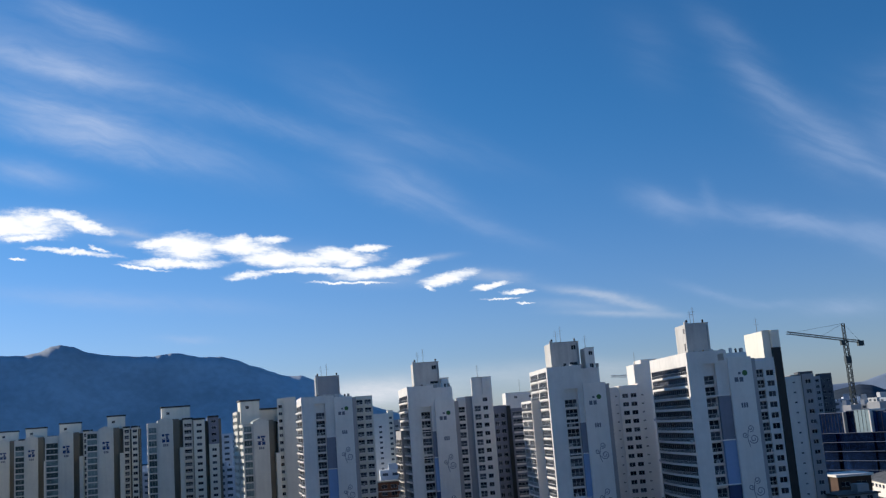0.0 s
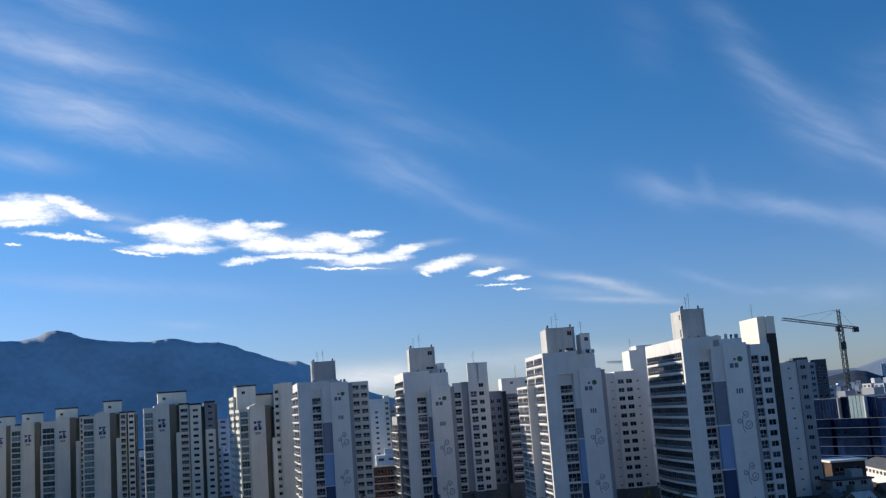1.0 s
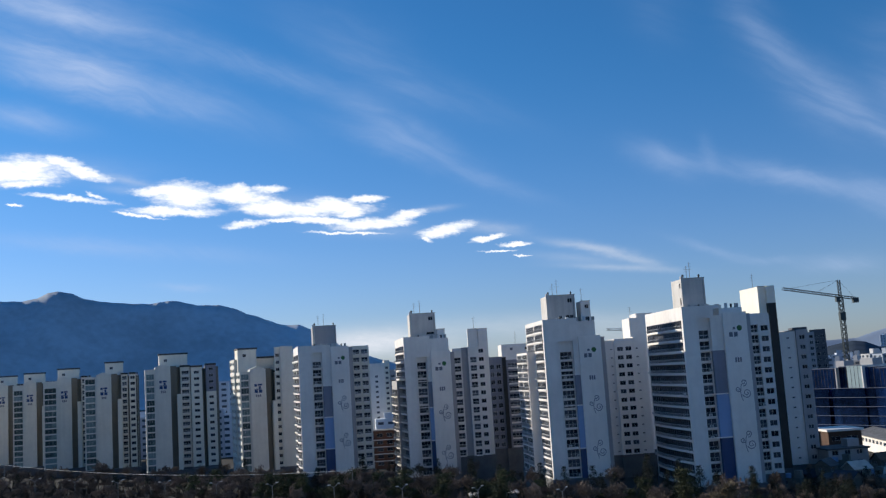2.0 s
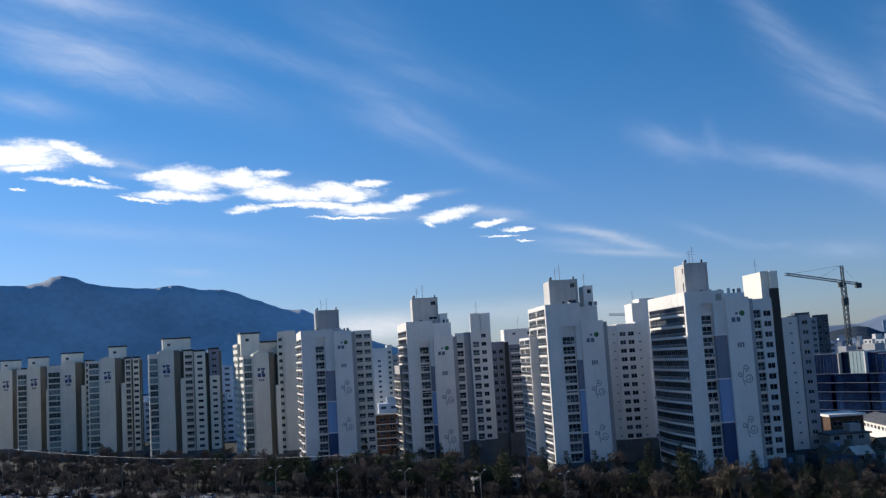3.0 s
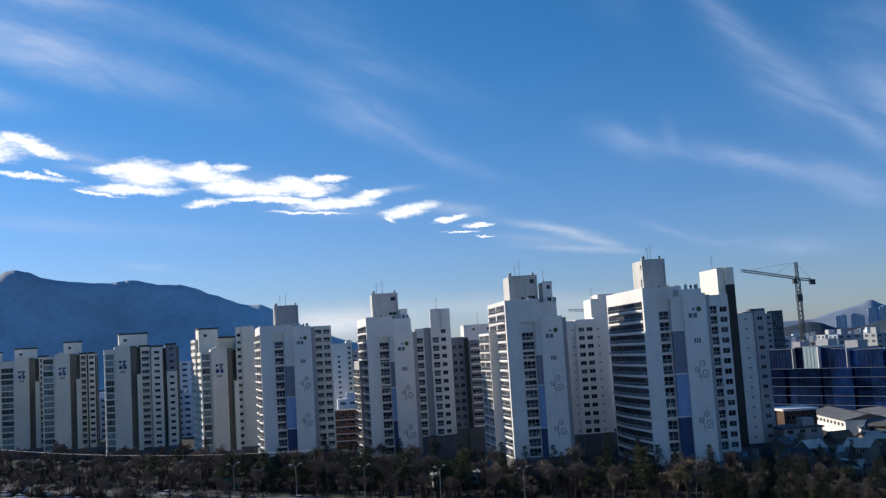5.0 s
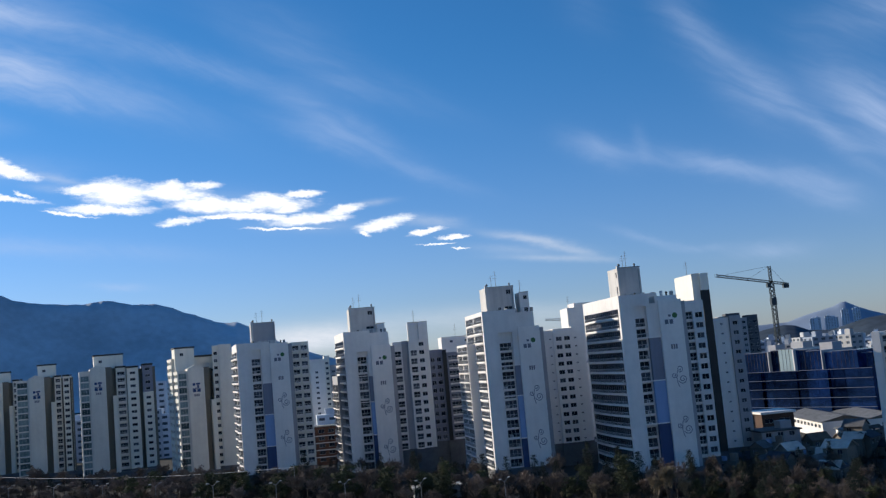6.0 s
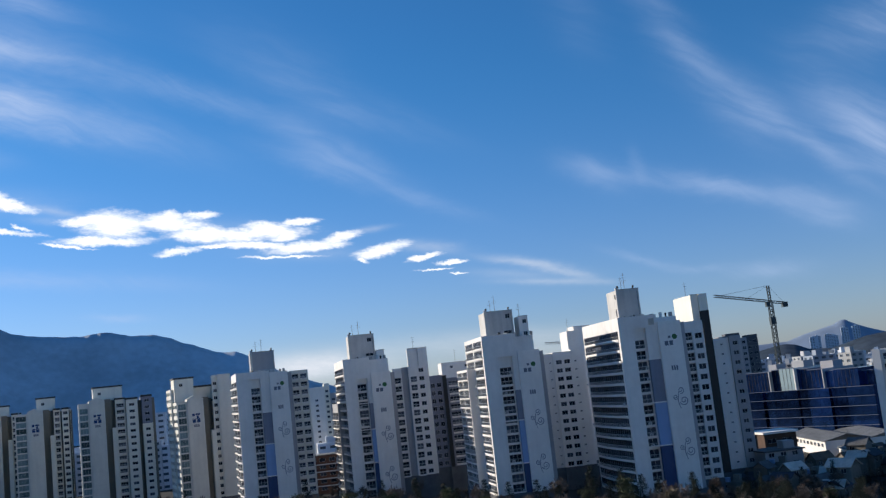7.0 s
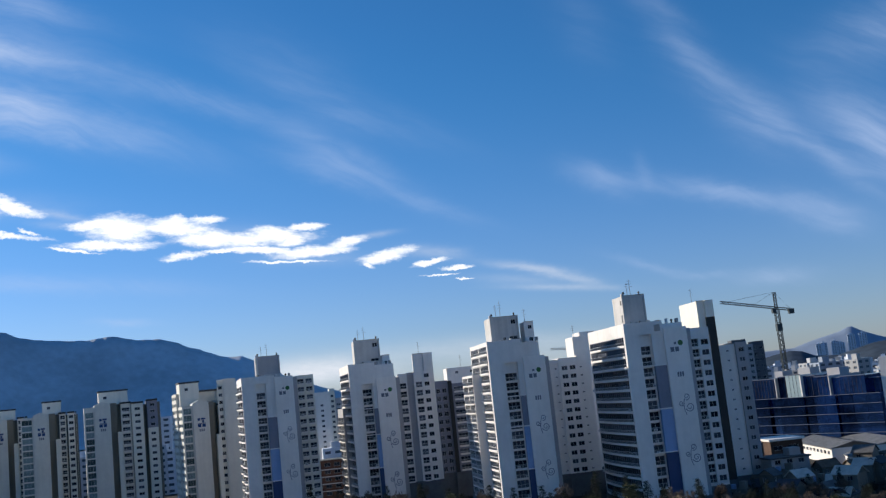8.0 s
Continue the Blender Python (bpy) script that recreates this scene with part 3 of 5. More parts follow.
# ---- the four striped towers ----
def towers():
    striped_tower((54.8, 260.0, 0), 7.0, 0,
        dict(length=32.5, portal=True, bulge=1.0, spans=[(1.2, 31.8, 50.0)]),
        ((10.6, 16.9), 48.9), ((4.0, 7.4), 51.0, 47.4),
        [dict(u=(18.4, 28.4), v=(12, 24), z=(0, 48.7), mat=PALE,
              front=openings(column(1.6, 6.6, 6, 48, FL, 2.2, 0.4, "balcony", ac=0.6, solid=0.12), column(7.4, 9.5, 6, 48, FL, 1.5, 0.8))),
         dict(u=(32.5, 34.9), v=(21.2, 40), z=(0, 51.8), mat=BLACKISH, name="stair_core", label="black-clad stair core"),
         dict(u=(32.5, 34.9), v=(21.2, 40), z=(51.8, 56.7), mat=CREAM, name="core_top"),
         dict(u=(35.0, 42.6), v=(27.7, 42), z=(0, 43.5), mat=WHITE, front=openings(column(0.4, 1.6, 6, 43, FL, 1.2, 0.9), column(4.9, 5.7, 6, 43, FL, 0.5, 1.2))),
         dict(u=(42.6, 46.2), v=(27.2, 42), z=(0, 43.9), mat=SHADE, front=column(1.0, 2.6, 6, 43.5, FL, 1.2, 0.9))],
        [((2.5, 8.6), (5, 14), 50.0, 58.7, LIFT, "weathered pale grey lift house on the roof", (), column(6.6, 7.6, 55.8, 59, 9, 1.3, 0.5) + column(6.4, 7.3, 51.4, 55, 9, 2.0, 0.3)),
         ((30.2, 32.4), (22.0, 35), 48.0, 56.6, CREAM, "cream lift house on the roof")],
        [(4.6, 7, 58.7, 3.6), (5.5, 7, 58.7, 4.6), (31, 27, 56.6, 4.2)], size=1.038)
    striped_tower((21.2, 296.0, 0), 7.5, 0,
        # deep: unseen rear length, added to shade the next tower's balconies.
        dict(length=28, deep=44, step=5.0, bulge=0.25, spans=[(1.5, 14.0, 50.5), (15.0, 27.0, 50.5)]),
        ((10.3, 17.0), 46.2), ((4.4, 8.7), 51.6, 44.6),
        [dict(u=(-2.6, 0.0), v=(15, 33), z=(0, 42.5), mat=WHITE, left=openings(column(0.5, 8.5, 5, 42, FL, 2.45, 0.22, "balcony", solid=0.06), column(9.2, 17.5, 5, 42, FL, 2.45, 0.22, "balcony", solid=0.06)), bulge=0.25)],
        [((3.6, 12.2), (8, 18), 50.5, 59.2, LIFT, "weathered pale grey lift house on the roof", column(6.3, 7.7, 56.2, 59.3, 9, 1.4, 0.6) + column(5.4, 7.9, 51.6, 54, 9, 1.2, 0.3) + column(3.4, 4.3, 51.6, 54, 9, 1.0, 0.3), column(8.2, 9.2, 55.6, 59, 9, 1.4, 0.4)),
         ((13.9, 16.8), (8, 14), 50.0, 57.0, PALE, "grey tank house on the roof", column(1.2, 2.4, 54.2, 57, 9, 1.2, 0.6) + column(1.2, 2.4, 50.6, 53.5, 9, 1.2, 0.5))],
        [(5.6, 9, 59.2, 3.8), (7.0, 9, 59.2, 5.0), (14.5, 9, 57.0, 4.0)], (35.0, 26.0, 13.5, 5.0), size=0.955)
    striped_tower((-22.5, 328.0, 0), 10.0, 0,
        dict(length=30, bulge=0.9, spans=[(1.2, 29.2, 49.0)]),
        ((8.7, 15.2), 45.2), ((3.8, 7.5), 50.3, 43.2),
        # Mid grey stands in for the neighbour's shadow on these lower storeys.
        [dict(u=(-1.8, 0.0), v=(12, 30), z=(0, 36.2), mat=SHADE, left=openings(column(0.6, 8.6, 5, 36, FL, 2.45, 0.22, "balcony", solid=0.06), column(9.4, 17.4, 5, 36, FL, 2.45, 0.22, "balcony", solid=0.06)), bulge=0.7)],
        [((3.4, 11.8), (6, 15), 49.4, 58.2, LIFT, "weathered pale grey lift house on the roof", column(6.0, 7.6, 55.2, 58.0, 9, 1.4, 0.5) + column(5.2, 7.8, 50.4, 53, 9, 1.2, 0.3)),
         ((12.2, 14.8), (6, 12), 49.4, 52.6, WHITE, "small white tank house on the roof")],
        [(5.0, 8, 58.2, 3.8), (7.0, 8, 58.2, 4.8)], (35.5, 27.0, 16.3, 6.0), size=1.04)
    striped_tower((-61.6, 351.7, 0), 13.5, 0,
        dict(length=28, bulge=0.8, spans=[(1.0, 13.5, 49.0), (14.5, 27.5, 49.0)]),
        ((11.5, 17.9), 49.7), ((4.6, 8.3), 50.4, 47.5),
        [dict(u=(19.5, 25.8), v=(5, 16), z=(0, 49.6), mat=CREAM, front=openings(column(0.5, 2.8, 6, 49, FL, 1.9, 0.45, "balcony", ac=0.4, solid=0.4), column(3.5, 5.8, 6, 49, FL, 1.9, 0.45, "balcony", ac=0.4, solid=0.4)))],
        [((6.2, 14.4), (6, 16), 49.4, 57.5, SHADE, "grey lift house on the roof")],
        [(8.2, 8, 57.5, 4.0), (10.2, 8, 57.5, 4.6)], (36.0, 25.0, 14.0, 5.0), size=0.95)


towers()


# ---- the beige towers further along ----
def beige_tower(origin, turn, dims):
    root = thing("beige_tower", pose(*origin, 0, 0, turn), "beige and grey apartment tower with a blue gable sign", "apartment tower", "beige towers along the street")
    d = dict(side=20.0, glaze=4.2, panel=6.2, top=46.8, wing=6.0, low=36.0, house=(1.0, 9.0, 52.5), wing_top=46.5, rear=None, bays=())
    d.update(dims)
    pw, top, gl = d["panel"], d["top"], d["glaze"]
    pan = plate(root, "gable_panel", (0, pw), (0, 14), (4, top), BEIGE, "beige painted gable panel")
    # pitched top of the gable
    s = Mesh()
    k = [(0, top), (pw, top), (pw * 0.45, top + 1.2)]
    s.quad([(u, 0.0, z + 0.01) for u, z in k])
    s.quad([(u, 14.0, z + 0.01) for u, z in reversed(k)])
    s.quad([(0, 0, top), (pw * 0.45, 0, top + 1.2), (pw * 0.45, 14, top + 1.2), (0, 14, top)])
    s.quad([(pw * 0.45, 0, top + 1.2), (pw, 0, top), (pw, 14, top), (pw * 0.45, 14, top + 1.2)])
    part("gable_cap", s, BEIGE, root)
    # sign of plain shapes
    s = Mesh()
    c, z, v = pw * 0.5, top - 9.0, -0.02
    for a0, a1, b0, b1 in ((-1.5, -0.5, 2.2, 3.2), (-0.2, 1.5, 2.5, 3.2), (0.2, 1.0, 1.3, 2.3), (-1.5, -0.2, -0.3, 0.9), (0.2, 1.5, -0.3, 0.9), (-1.5, 1.5, 1.0, 1.25)):
        s.box(c + a0, c + a1, v - 0.06, v, z + b0, z + b1)
    part("gable_sign", s, SIGN_BLUE, pan, "blue painted sign of plain shapes")
    s = Mesh()
    for i in range(3):
        s.box(c - 1.0 + 0.75 * i, c - 0.5 + 0.75 * i, v - 0.04, v, z - 2.0, z - 1.0)
    part("block_mark", s, INK, pan, "three dark painted bars")
    # glazed balconies beside the gable and along the long side
    rows_f = column(0.5, gl - 0.5, 4, top - 1.5, 2.75, 2.25, 0.3, bars=2, glass=GLASS_GREEN)
    n = max(1, round(d["side"] / 7))
    seg = d["side"] / n
    rows_l = []
    for i in range(n):
        rows_l += column(i * seg + 0.4, (i + 1) * seg - 0.4, 4, top - 1.0, 2.75, 1.3, 0.95, bars=4, glass=GLASS_GREEN)
    block(root, "balcony_wing", (-gl, 0), (0.6, 0.6 + d["side"]), (0, top - 0.8), BEIGE, rows_f, rows_l, bulge=0.3)
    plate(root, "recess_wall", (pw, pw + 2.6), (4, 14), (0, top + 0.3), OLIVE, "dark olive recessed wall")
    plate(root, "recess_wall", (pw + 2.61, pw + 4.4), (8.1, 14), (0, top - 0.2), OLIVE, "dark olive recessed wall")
    block(root, "stair_strip", (pw + 2.6, pw + 4.4), (1.0, 8), (0, d["low"]), CREAM)
    if d["rear"]:  # a taller block behind the gable, stepped down towards the street
        (r0, r1), rt = d["rear"]
        n = 3
        rows_l = []
        for i in range(n):
            rows_l += column(i * 5.0 + 0.5, i * 5.0 + 4.4, 4, rt - 1.0, 2.75, 1.3, 0.95, bars=2, glass=GLASS_GREEN)
        block(root, "rear_block", (r0, r1), (13, 28), (0, rt), BEIGE, (), rows_l)
        plate(root, "roof_cap", (r0 + 0.45 * (r1 - r0), r1 + 0.3), (12.6, 20), (rt + 0.004, rt + 0.7), BLACKISH, "dark roof edge")
    w0, x, k = pw + 4.4, 0.0, 0
    for w, gap, back, hi, kind in d["bays"]:  # window bays of their own widths, slots between painted dark as shade
        opts = dict(kind="balcony", solid=0.5) if kind == "balcony" else {}
        high = 2.0 if opts else 1.15
        edge = 0.5 if opts else w * 0.27
        wall = hi - (11.4 if kind == "capped" else 0.0)
        block(root, "window_wing", (w0 + x, w0 + x + w), (back, 18), (0, wall), CREAM, column(edge, w - edge, 5, wall - 0.3, 2.75, high, 0.4 if opts else 0.9, **opts), cap=kind != "capped")
        if kind == "capped":
            block(root, "dark_top_wall", (w0 + x, w0 + x + w), (back - 0.05, 18), (wall + 0.004, hi), STRIP_GREY, column(edge, w - edge, wall, hi, 2.75, high, 0.9))
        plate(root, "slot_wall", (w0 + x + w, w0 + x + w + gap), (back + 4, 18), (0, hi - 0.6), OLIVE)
        plate(root, "roof_cap", (w0 + x - 0.15, w0 + x + w + 0.15), (back - 0.3, back + 6), (hi + 0.004, hi + 0.75), BLACKISH, "dark roof edge")
        plate(root, "stone_base", (w0 + x - 0.06, w0 + x + w + 0.06), (back - 0.12, back + 1), (0, 4.6), STONE)
        x += w + gap
    while x < d["wing"] - 0.5:  # stepped wing: window bays, with shade painted dark into the slots between
        w = min(3.6, d["wing"] - x)
        back = 5 + (1.2, 0.0, 1.8, 0.4)[k % 4]
        hi = d["wing_top"] - (0.0, 0.0, 1.2, 3.5)[k % 4] * (d["wing"] > 9)
        kind = dict(kind="balcony", solid=0.3) if (k % 3 == 0 and w > 3) else {}
        block(root, "window_wing", (w0 + x, w0 + x + w - 0.7), (back, 18), (0, hi), CREAM,
              column(0.45, w - 1.15, 5, hi - 0.3, 2.75, 2.0 if kind else 1.35, 0.4 if kind else 0.8, **kind) if w > 2 else ())
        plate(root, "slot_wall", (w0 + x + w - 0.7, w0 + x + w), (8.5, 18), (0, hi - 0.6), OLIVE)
        plate(root, "roof_cap", (w0 + x - 0.15, w0 + x + w - 0.6), (back - 0.3, back + 6), (hi + 0.004, hi + 0.75), BLACKISH, "dark roof edge")
        x += w
        k += 1
    h0, h1, ht = d["house"]
    plate(root, "roof_cap", (h0 - 0.3, h1 + 0.3), (9.7, 20.3), (ht + 0.17, ht + 0.7), BLACKISH, "dark roof edge")
    roof_house(root, (h0, h1), (10, 20), top - 0.5, ht, CREAM, "cream lift house on the roof", column(2.0, 3.4, ht - 3.4, ht - 0.2, 9, 1.2, 0.5))
    plate(root, "stone_base", (-gl - 0.1, w0 + d["wing"] + 0.1), (-0.15, 3), (0, 4.0), STONE, "grey stone-clad lower storey")
    return root


beige_tower((-88.9, 396, 0), 20, dict(side=13, glaze=4.0, panel=6.2, top=44.0, wing=2.0, low=31.2, wing_top=42.5, house=(-3.4, 4.2, 52.3), rear=((-4.6, 12.5), 48.6)))
beige_tower((-135.8, 424, 0), 19, dict(side=14, glaze=4.2, panel=6.3, top=47.9, wing=16.4, low=36.0, wing_top=48.2, house=(2, 14, 53.2), bays=((4.0, 0.3, 6.0, 47.6, "balcony"), (4.8, 1.7, 5.0, 47.2, "plain"), (4.2, 1.4, 5.4, 47.8, "capped"))))
beige_tower((-173.1, 455, 0), 20, dict(side=12, glaze=5.2, panel=6.6, top=46.8, wing=8.0, low=35.4, wing_top=46.6, house=(4, 12, 52.2)))
beige_tower((-199.6, 475, 0), 21, dict(side=12, glaze=6.2, panel=6.4, top=46.4, wing=5.0, low=35.3, wing_top=46.8, house=(0, 10, 51.0)))
beige_tower((-227.3, 500, 0), 22, dict(side=12, glaze=5.0, panel=6.0, top=45.8, wing=5.0, low=34.0, wing_top=45.6, house=(0, 10, 50.5)))
beige_tower((-256.0, 530, 0), 22, dict(side=12, glaze=5.0, panel=6.0, top=45.6, wing=5.0, low=34.0, wing_top=45.6, house=(0, 10, 50.5)))
beige_tower((-284.0, 556, 0), 22, dict(side=12, glaze=5.0, panel=6.0, top=45.6, wing=5.0, low=34.0, wing_top=45.6, house=(0, 10, 50.5)))


# ---- towers standing behind the first row ----
def plain_tower(x, y, turn, blocks, label, houses=(), aerials=(), base=6.0):
    root = thing("rear_tower", pose(x, y, 0, 0, 0, turn), label, "apartment tower", "towers behind the first row")
    for b in blocks:
        block(root, b.get("name", "wing"), b["u"], b["v"], b["z"], b["mat"], b.get("front", ()), b.get("left", ()), b.get("label", ""))
        if base and b["z"][0] == 0:
            plate(root, "stone_base", (b["u"][0] - 0.1, b["u"][1] + 0.1), (b["v"][0] - 0.12, b["v"][0] + 1), (0, base), STONE)
    for h in houses:
        roof_house(root, *h)
    for a in aerials:
        aerial(root, *a)
    return root


F3 = 2.8
plain_tower(44.0, 335, 4, [
    # The left facet's slight shade is put in as a darker paint.
    dict(u=(0, 3.3), v=(0.8, 14), z=(0, 45.2), mat=PALE, front=column(2.0, 2.7, 7, 45, F3, 0.45, 1.3)),
    dict(u=(3.3, 9.9), v=(0, 14), z=(0, 45.5), mat=WHITE, front=openings(column(0.9, 2.9, 7, 45, F3, 1.4, 0.8), column(3.7, 5.7, 7, 45, F3, 1.4, 0.8))),
    dict(u=(9.9, 14.0), v=(1.0, 14), z=(0, 45.9), mat=WHITE, front=column(0.8, 1.6, 7, 45, F3, 0.5, 1.2))],
    "white apartment tower with two columns of windows", base=7.4)
plain_tower(57.6, 365, 4, [dict(u=(0, 9), v=(0, 12), z=(0, 53.4), mat=WHITE), dict(u=(3.0, 9), v=(1, 12), z=(53.4, 55.0), mat=WHITE)],
    "white apartment tower end behind the others", aerials=[(1.2, 3, 53.4, 4.5)])
plain_tower(-6.9, 345, 3, [
    dict(u=(0, 3.0), v=(0.6, 14), z=(0, 46.0), mat=PALE, front=column(0.4, 2.6, 9, 45.5, FL, 2.0, 0.4, "balcony", solid=0.15)),
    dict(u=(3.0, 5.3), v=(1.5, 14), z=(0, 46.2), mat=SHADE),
    dict(u=(5.3, 11.0), v=(0, 14), z=(0, 46.2), mat=WHITE, front=openings(column(0.6, 2.8, 9, 45.5, FL, 2.0, 0.4, "balcony", solid=0.15), column(3.6, 5.3, 9, 45.5, FL, 1.4, 0.8))),
    dict(u=(9.2, 12.4), v=(1.0, 14), z=(0, 52.5), mat=PALE)],
    "white apartment tower with window columns", [((5.8, 9.1), (2, 10), 45.5, 52.4, WHITE, "white lift house on the roof")], [(8.0, 4, 52.5, 4.2)], base=9.3)
# Slate and black walls carry the shade that lies on this tower.
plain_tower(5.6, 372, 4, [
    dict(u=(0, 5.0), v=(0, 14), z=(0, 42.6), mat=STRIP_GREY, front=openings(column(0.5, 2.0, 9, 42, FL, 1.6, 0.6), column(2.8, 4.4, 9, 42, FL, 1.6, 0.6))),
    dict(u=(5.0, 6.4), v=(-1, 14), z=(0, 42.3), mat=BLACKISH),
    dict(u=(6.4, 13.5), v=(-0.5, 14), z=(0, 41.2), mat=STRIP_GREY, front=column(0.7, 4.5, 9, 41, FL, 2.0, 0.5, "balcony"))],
    "apartment tower with its shade painted in dark grey", base=9.0)
plain_tower(11.5, 400, 4, [dict(u=(0, 14), v=(0, 14), z=(0, 47.6), mat=PALE, front=openings(column(3.4, 4.6, 44.0, 47.4, 9, 1.0, 1.2), column(9.4, 12.2, 44.0, 47.4, 9, 1.0, 1.2)))],
    "pale grey apartment tower", aerials=[(6, 2, 47.6, 5.0)])
plain_tower(-79.8, 400, 10, [
    dict(u=(0, 2.4), v=(1.5, 14), z=(0, 52.4), mat=CREAM, front=column(0.5, 1.9, 5, 50, FL, 1.3, 0.8)),
    dict(u=(2.4, 7.4), v=(0, 14), z=(0, 52.6), mat=BEIGE),
    dict(u=(7.4, 11.6), v=(1.5, 14), z=(0, 49.4), mat=BEIGE, front=column(0.6, 3.4, 5, 49, FL, 1.7, 0.6))],
    "beige apartment tower behind the gable", base=5.0)
plain_tower(-59.0, 560, 8, [
    dict(u=(0, 9), v=(0, 14), z=(0, 45.5), mat=WHITE, front=column(3.6, 5.2, 14, 40, FL, 1.2, 0.8)),
    dict(u=(9, 12), v=(2, 14), z=(0, 47.0), mat=CREAM, front=column(0.6, 2.2, 10, 46, FL, 1.3, 0.8)),
    dict(u=(12, 16), v=(1, 14), z=(0, 41.5), mat=SHADE, front=column(0.6, 2.6, 8, 41, FL, 1.3, 0.8))],
    "white apartment tower with blue gable lines")
plain_tower(159.0, 500, -8, [
    dict(u=(0, 7), v=(1, 12), z=(0, 49.2), mat=SLATE, front=openings(column(0.8, 2.6, 8, 48, 2.9, 1.4, 0.7), column(4.0, 5.8, 8, 48, 2.9, 1.4, 0.7))),
    dict(u=(7, 10), v=(0, 12), z=(0, 46.5), mat=SHADE, front=column(0.6, 2.3, 8, 45, 2.9, 1.5, 0.7)),
    dict(u=(10, 15.5), v=(0.6, 12), z=(0, 47.6), mat=SLATE, front=openings(column(0.6, 2.2, 8, 46, 2.9, 1.5, 0.7), column(3.2, 4.8, 8, 46, 2.9, 1.5, 0.7)))],
    "dark grey apartment tower")

# ---- ground ----
GRASS = surface("winter_ground", (0.022, 0.020, 0.017), 0.95, dirt=0.25, scale=0.05)


def ground():
    s = Mesh()
    s.quad([(-6000, -6000, 0), (6000, -6000, 0), (6000, 6000, 0), (-6000, 6000, 0)])
    tagged(part("ground", s, GRASS), "dark winter ground with dry grass and soil", "ground", kind="structure")


ground()

# ---- street ----
ASPHALT = surface("asphalt", (0.095, 0.095, 0.098), 0.9, dirt=0.15, scale=0.2)
PAVING = surface("pavement_slabs", (0.10, 0.095, 0.09), 0.9, dirt=0.15, scale=0.5)
LINE_PAINT = surface("road_line_paint", (0.7, 0.7, 0.68), 0.8, dirt=0.15, scale=0.6)
WAY, SIDE, ROW0 = Vector((-0.829, 0.559, 0)), Vector((-0.559, -0.829, 0)), Vector((70, 255, 0))
STREET = Matrix(((WAY.x, SIDE.x, 0, ROW0.x), (WAY.y, SIDE.y, 0, ROW0.y), (0, 0, 1, 0), (0, 0, 0, 1)))


def spot(along, out, z=0.0):
    """A place by metres along the row of towers and metres out from it towards the street."""
    return ROW0 + WAY * along + SIDE * out + Vector((0, 0, z))


def street_strip(name, out0, out1, z0, z1, mat, label, category):
    s = Mesh()
    s.box(-260, 520, out0, out1, z0, z1)
    ob = tagged(part(name, s, mat), label, category, kind="structure")
    ob.matrix_world = STREET
    return ob


road = street_strip("road", 43, 69, 0.004, 0.03, ASPHALT, "dark asphalt street with several lanes", "road")
street_strip("pavement", 38, 42.7, 0.004, 0.16, PAVING, "grey paved footway beside the street", "pavement")
street_strip("pavement_far", 69.3, 74, 0.004, 0.16, PAVING, "grey paved footway beside the street", "pavement")
street_strip("kerb", 42.7, 43, 0.004, 0.18, CONCRETE, "pale concrete kerb", "kerb")
street_strip("kerb_far", 69, 69.3, 0.004, 0.18, CONCRETE, "pale concrete kerb", "kerb")
for _o in (46.3, 49.6, 52.9, 59.1, 62.4, 65.7):
    _s = Mesh()
    for _k in range(98):
        _s.quad([(-260 + 8 * _k, _o, 0.034), (-256 + 8 * _k, _o, 0.034), (-256 + 8 * _k, _o + 0.16, 0.034), (-260 + 8 * _k, _o + 0.16, 0.034)])
    tagged(part("lane_line", _s, LINE_PAINT, road), kind="stuff")
_s = Mesh()
_s.quad([(-260, 55.8, 0.034), (520, 55.8, 0.034), (520, 56.2, 0.034), (-260, 56.2, 0.034)])
part("centre_line", _s, LINE_PAINT, road)

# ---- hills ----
# Pale blue distance haze is put into the forest's base colour.
RIDGE = surface("hazed_mountain_forest", (0.52, 0.57, 0.62), 0.95, dirt=0.12, scale=0.006, fine=9, spec=0.1)
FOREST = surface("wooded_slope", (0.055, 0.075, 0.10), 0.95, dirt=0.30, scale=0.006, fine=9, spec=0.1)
# Airlight over the far slope, painted in as a bluer, paler colour.
FARHILL = surface("hazed_distant_slope", (0.25, 0.31, 0.40), 0.95, dirt=0.10, scale=0.002, spec=0.1)


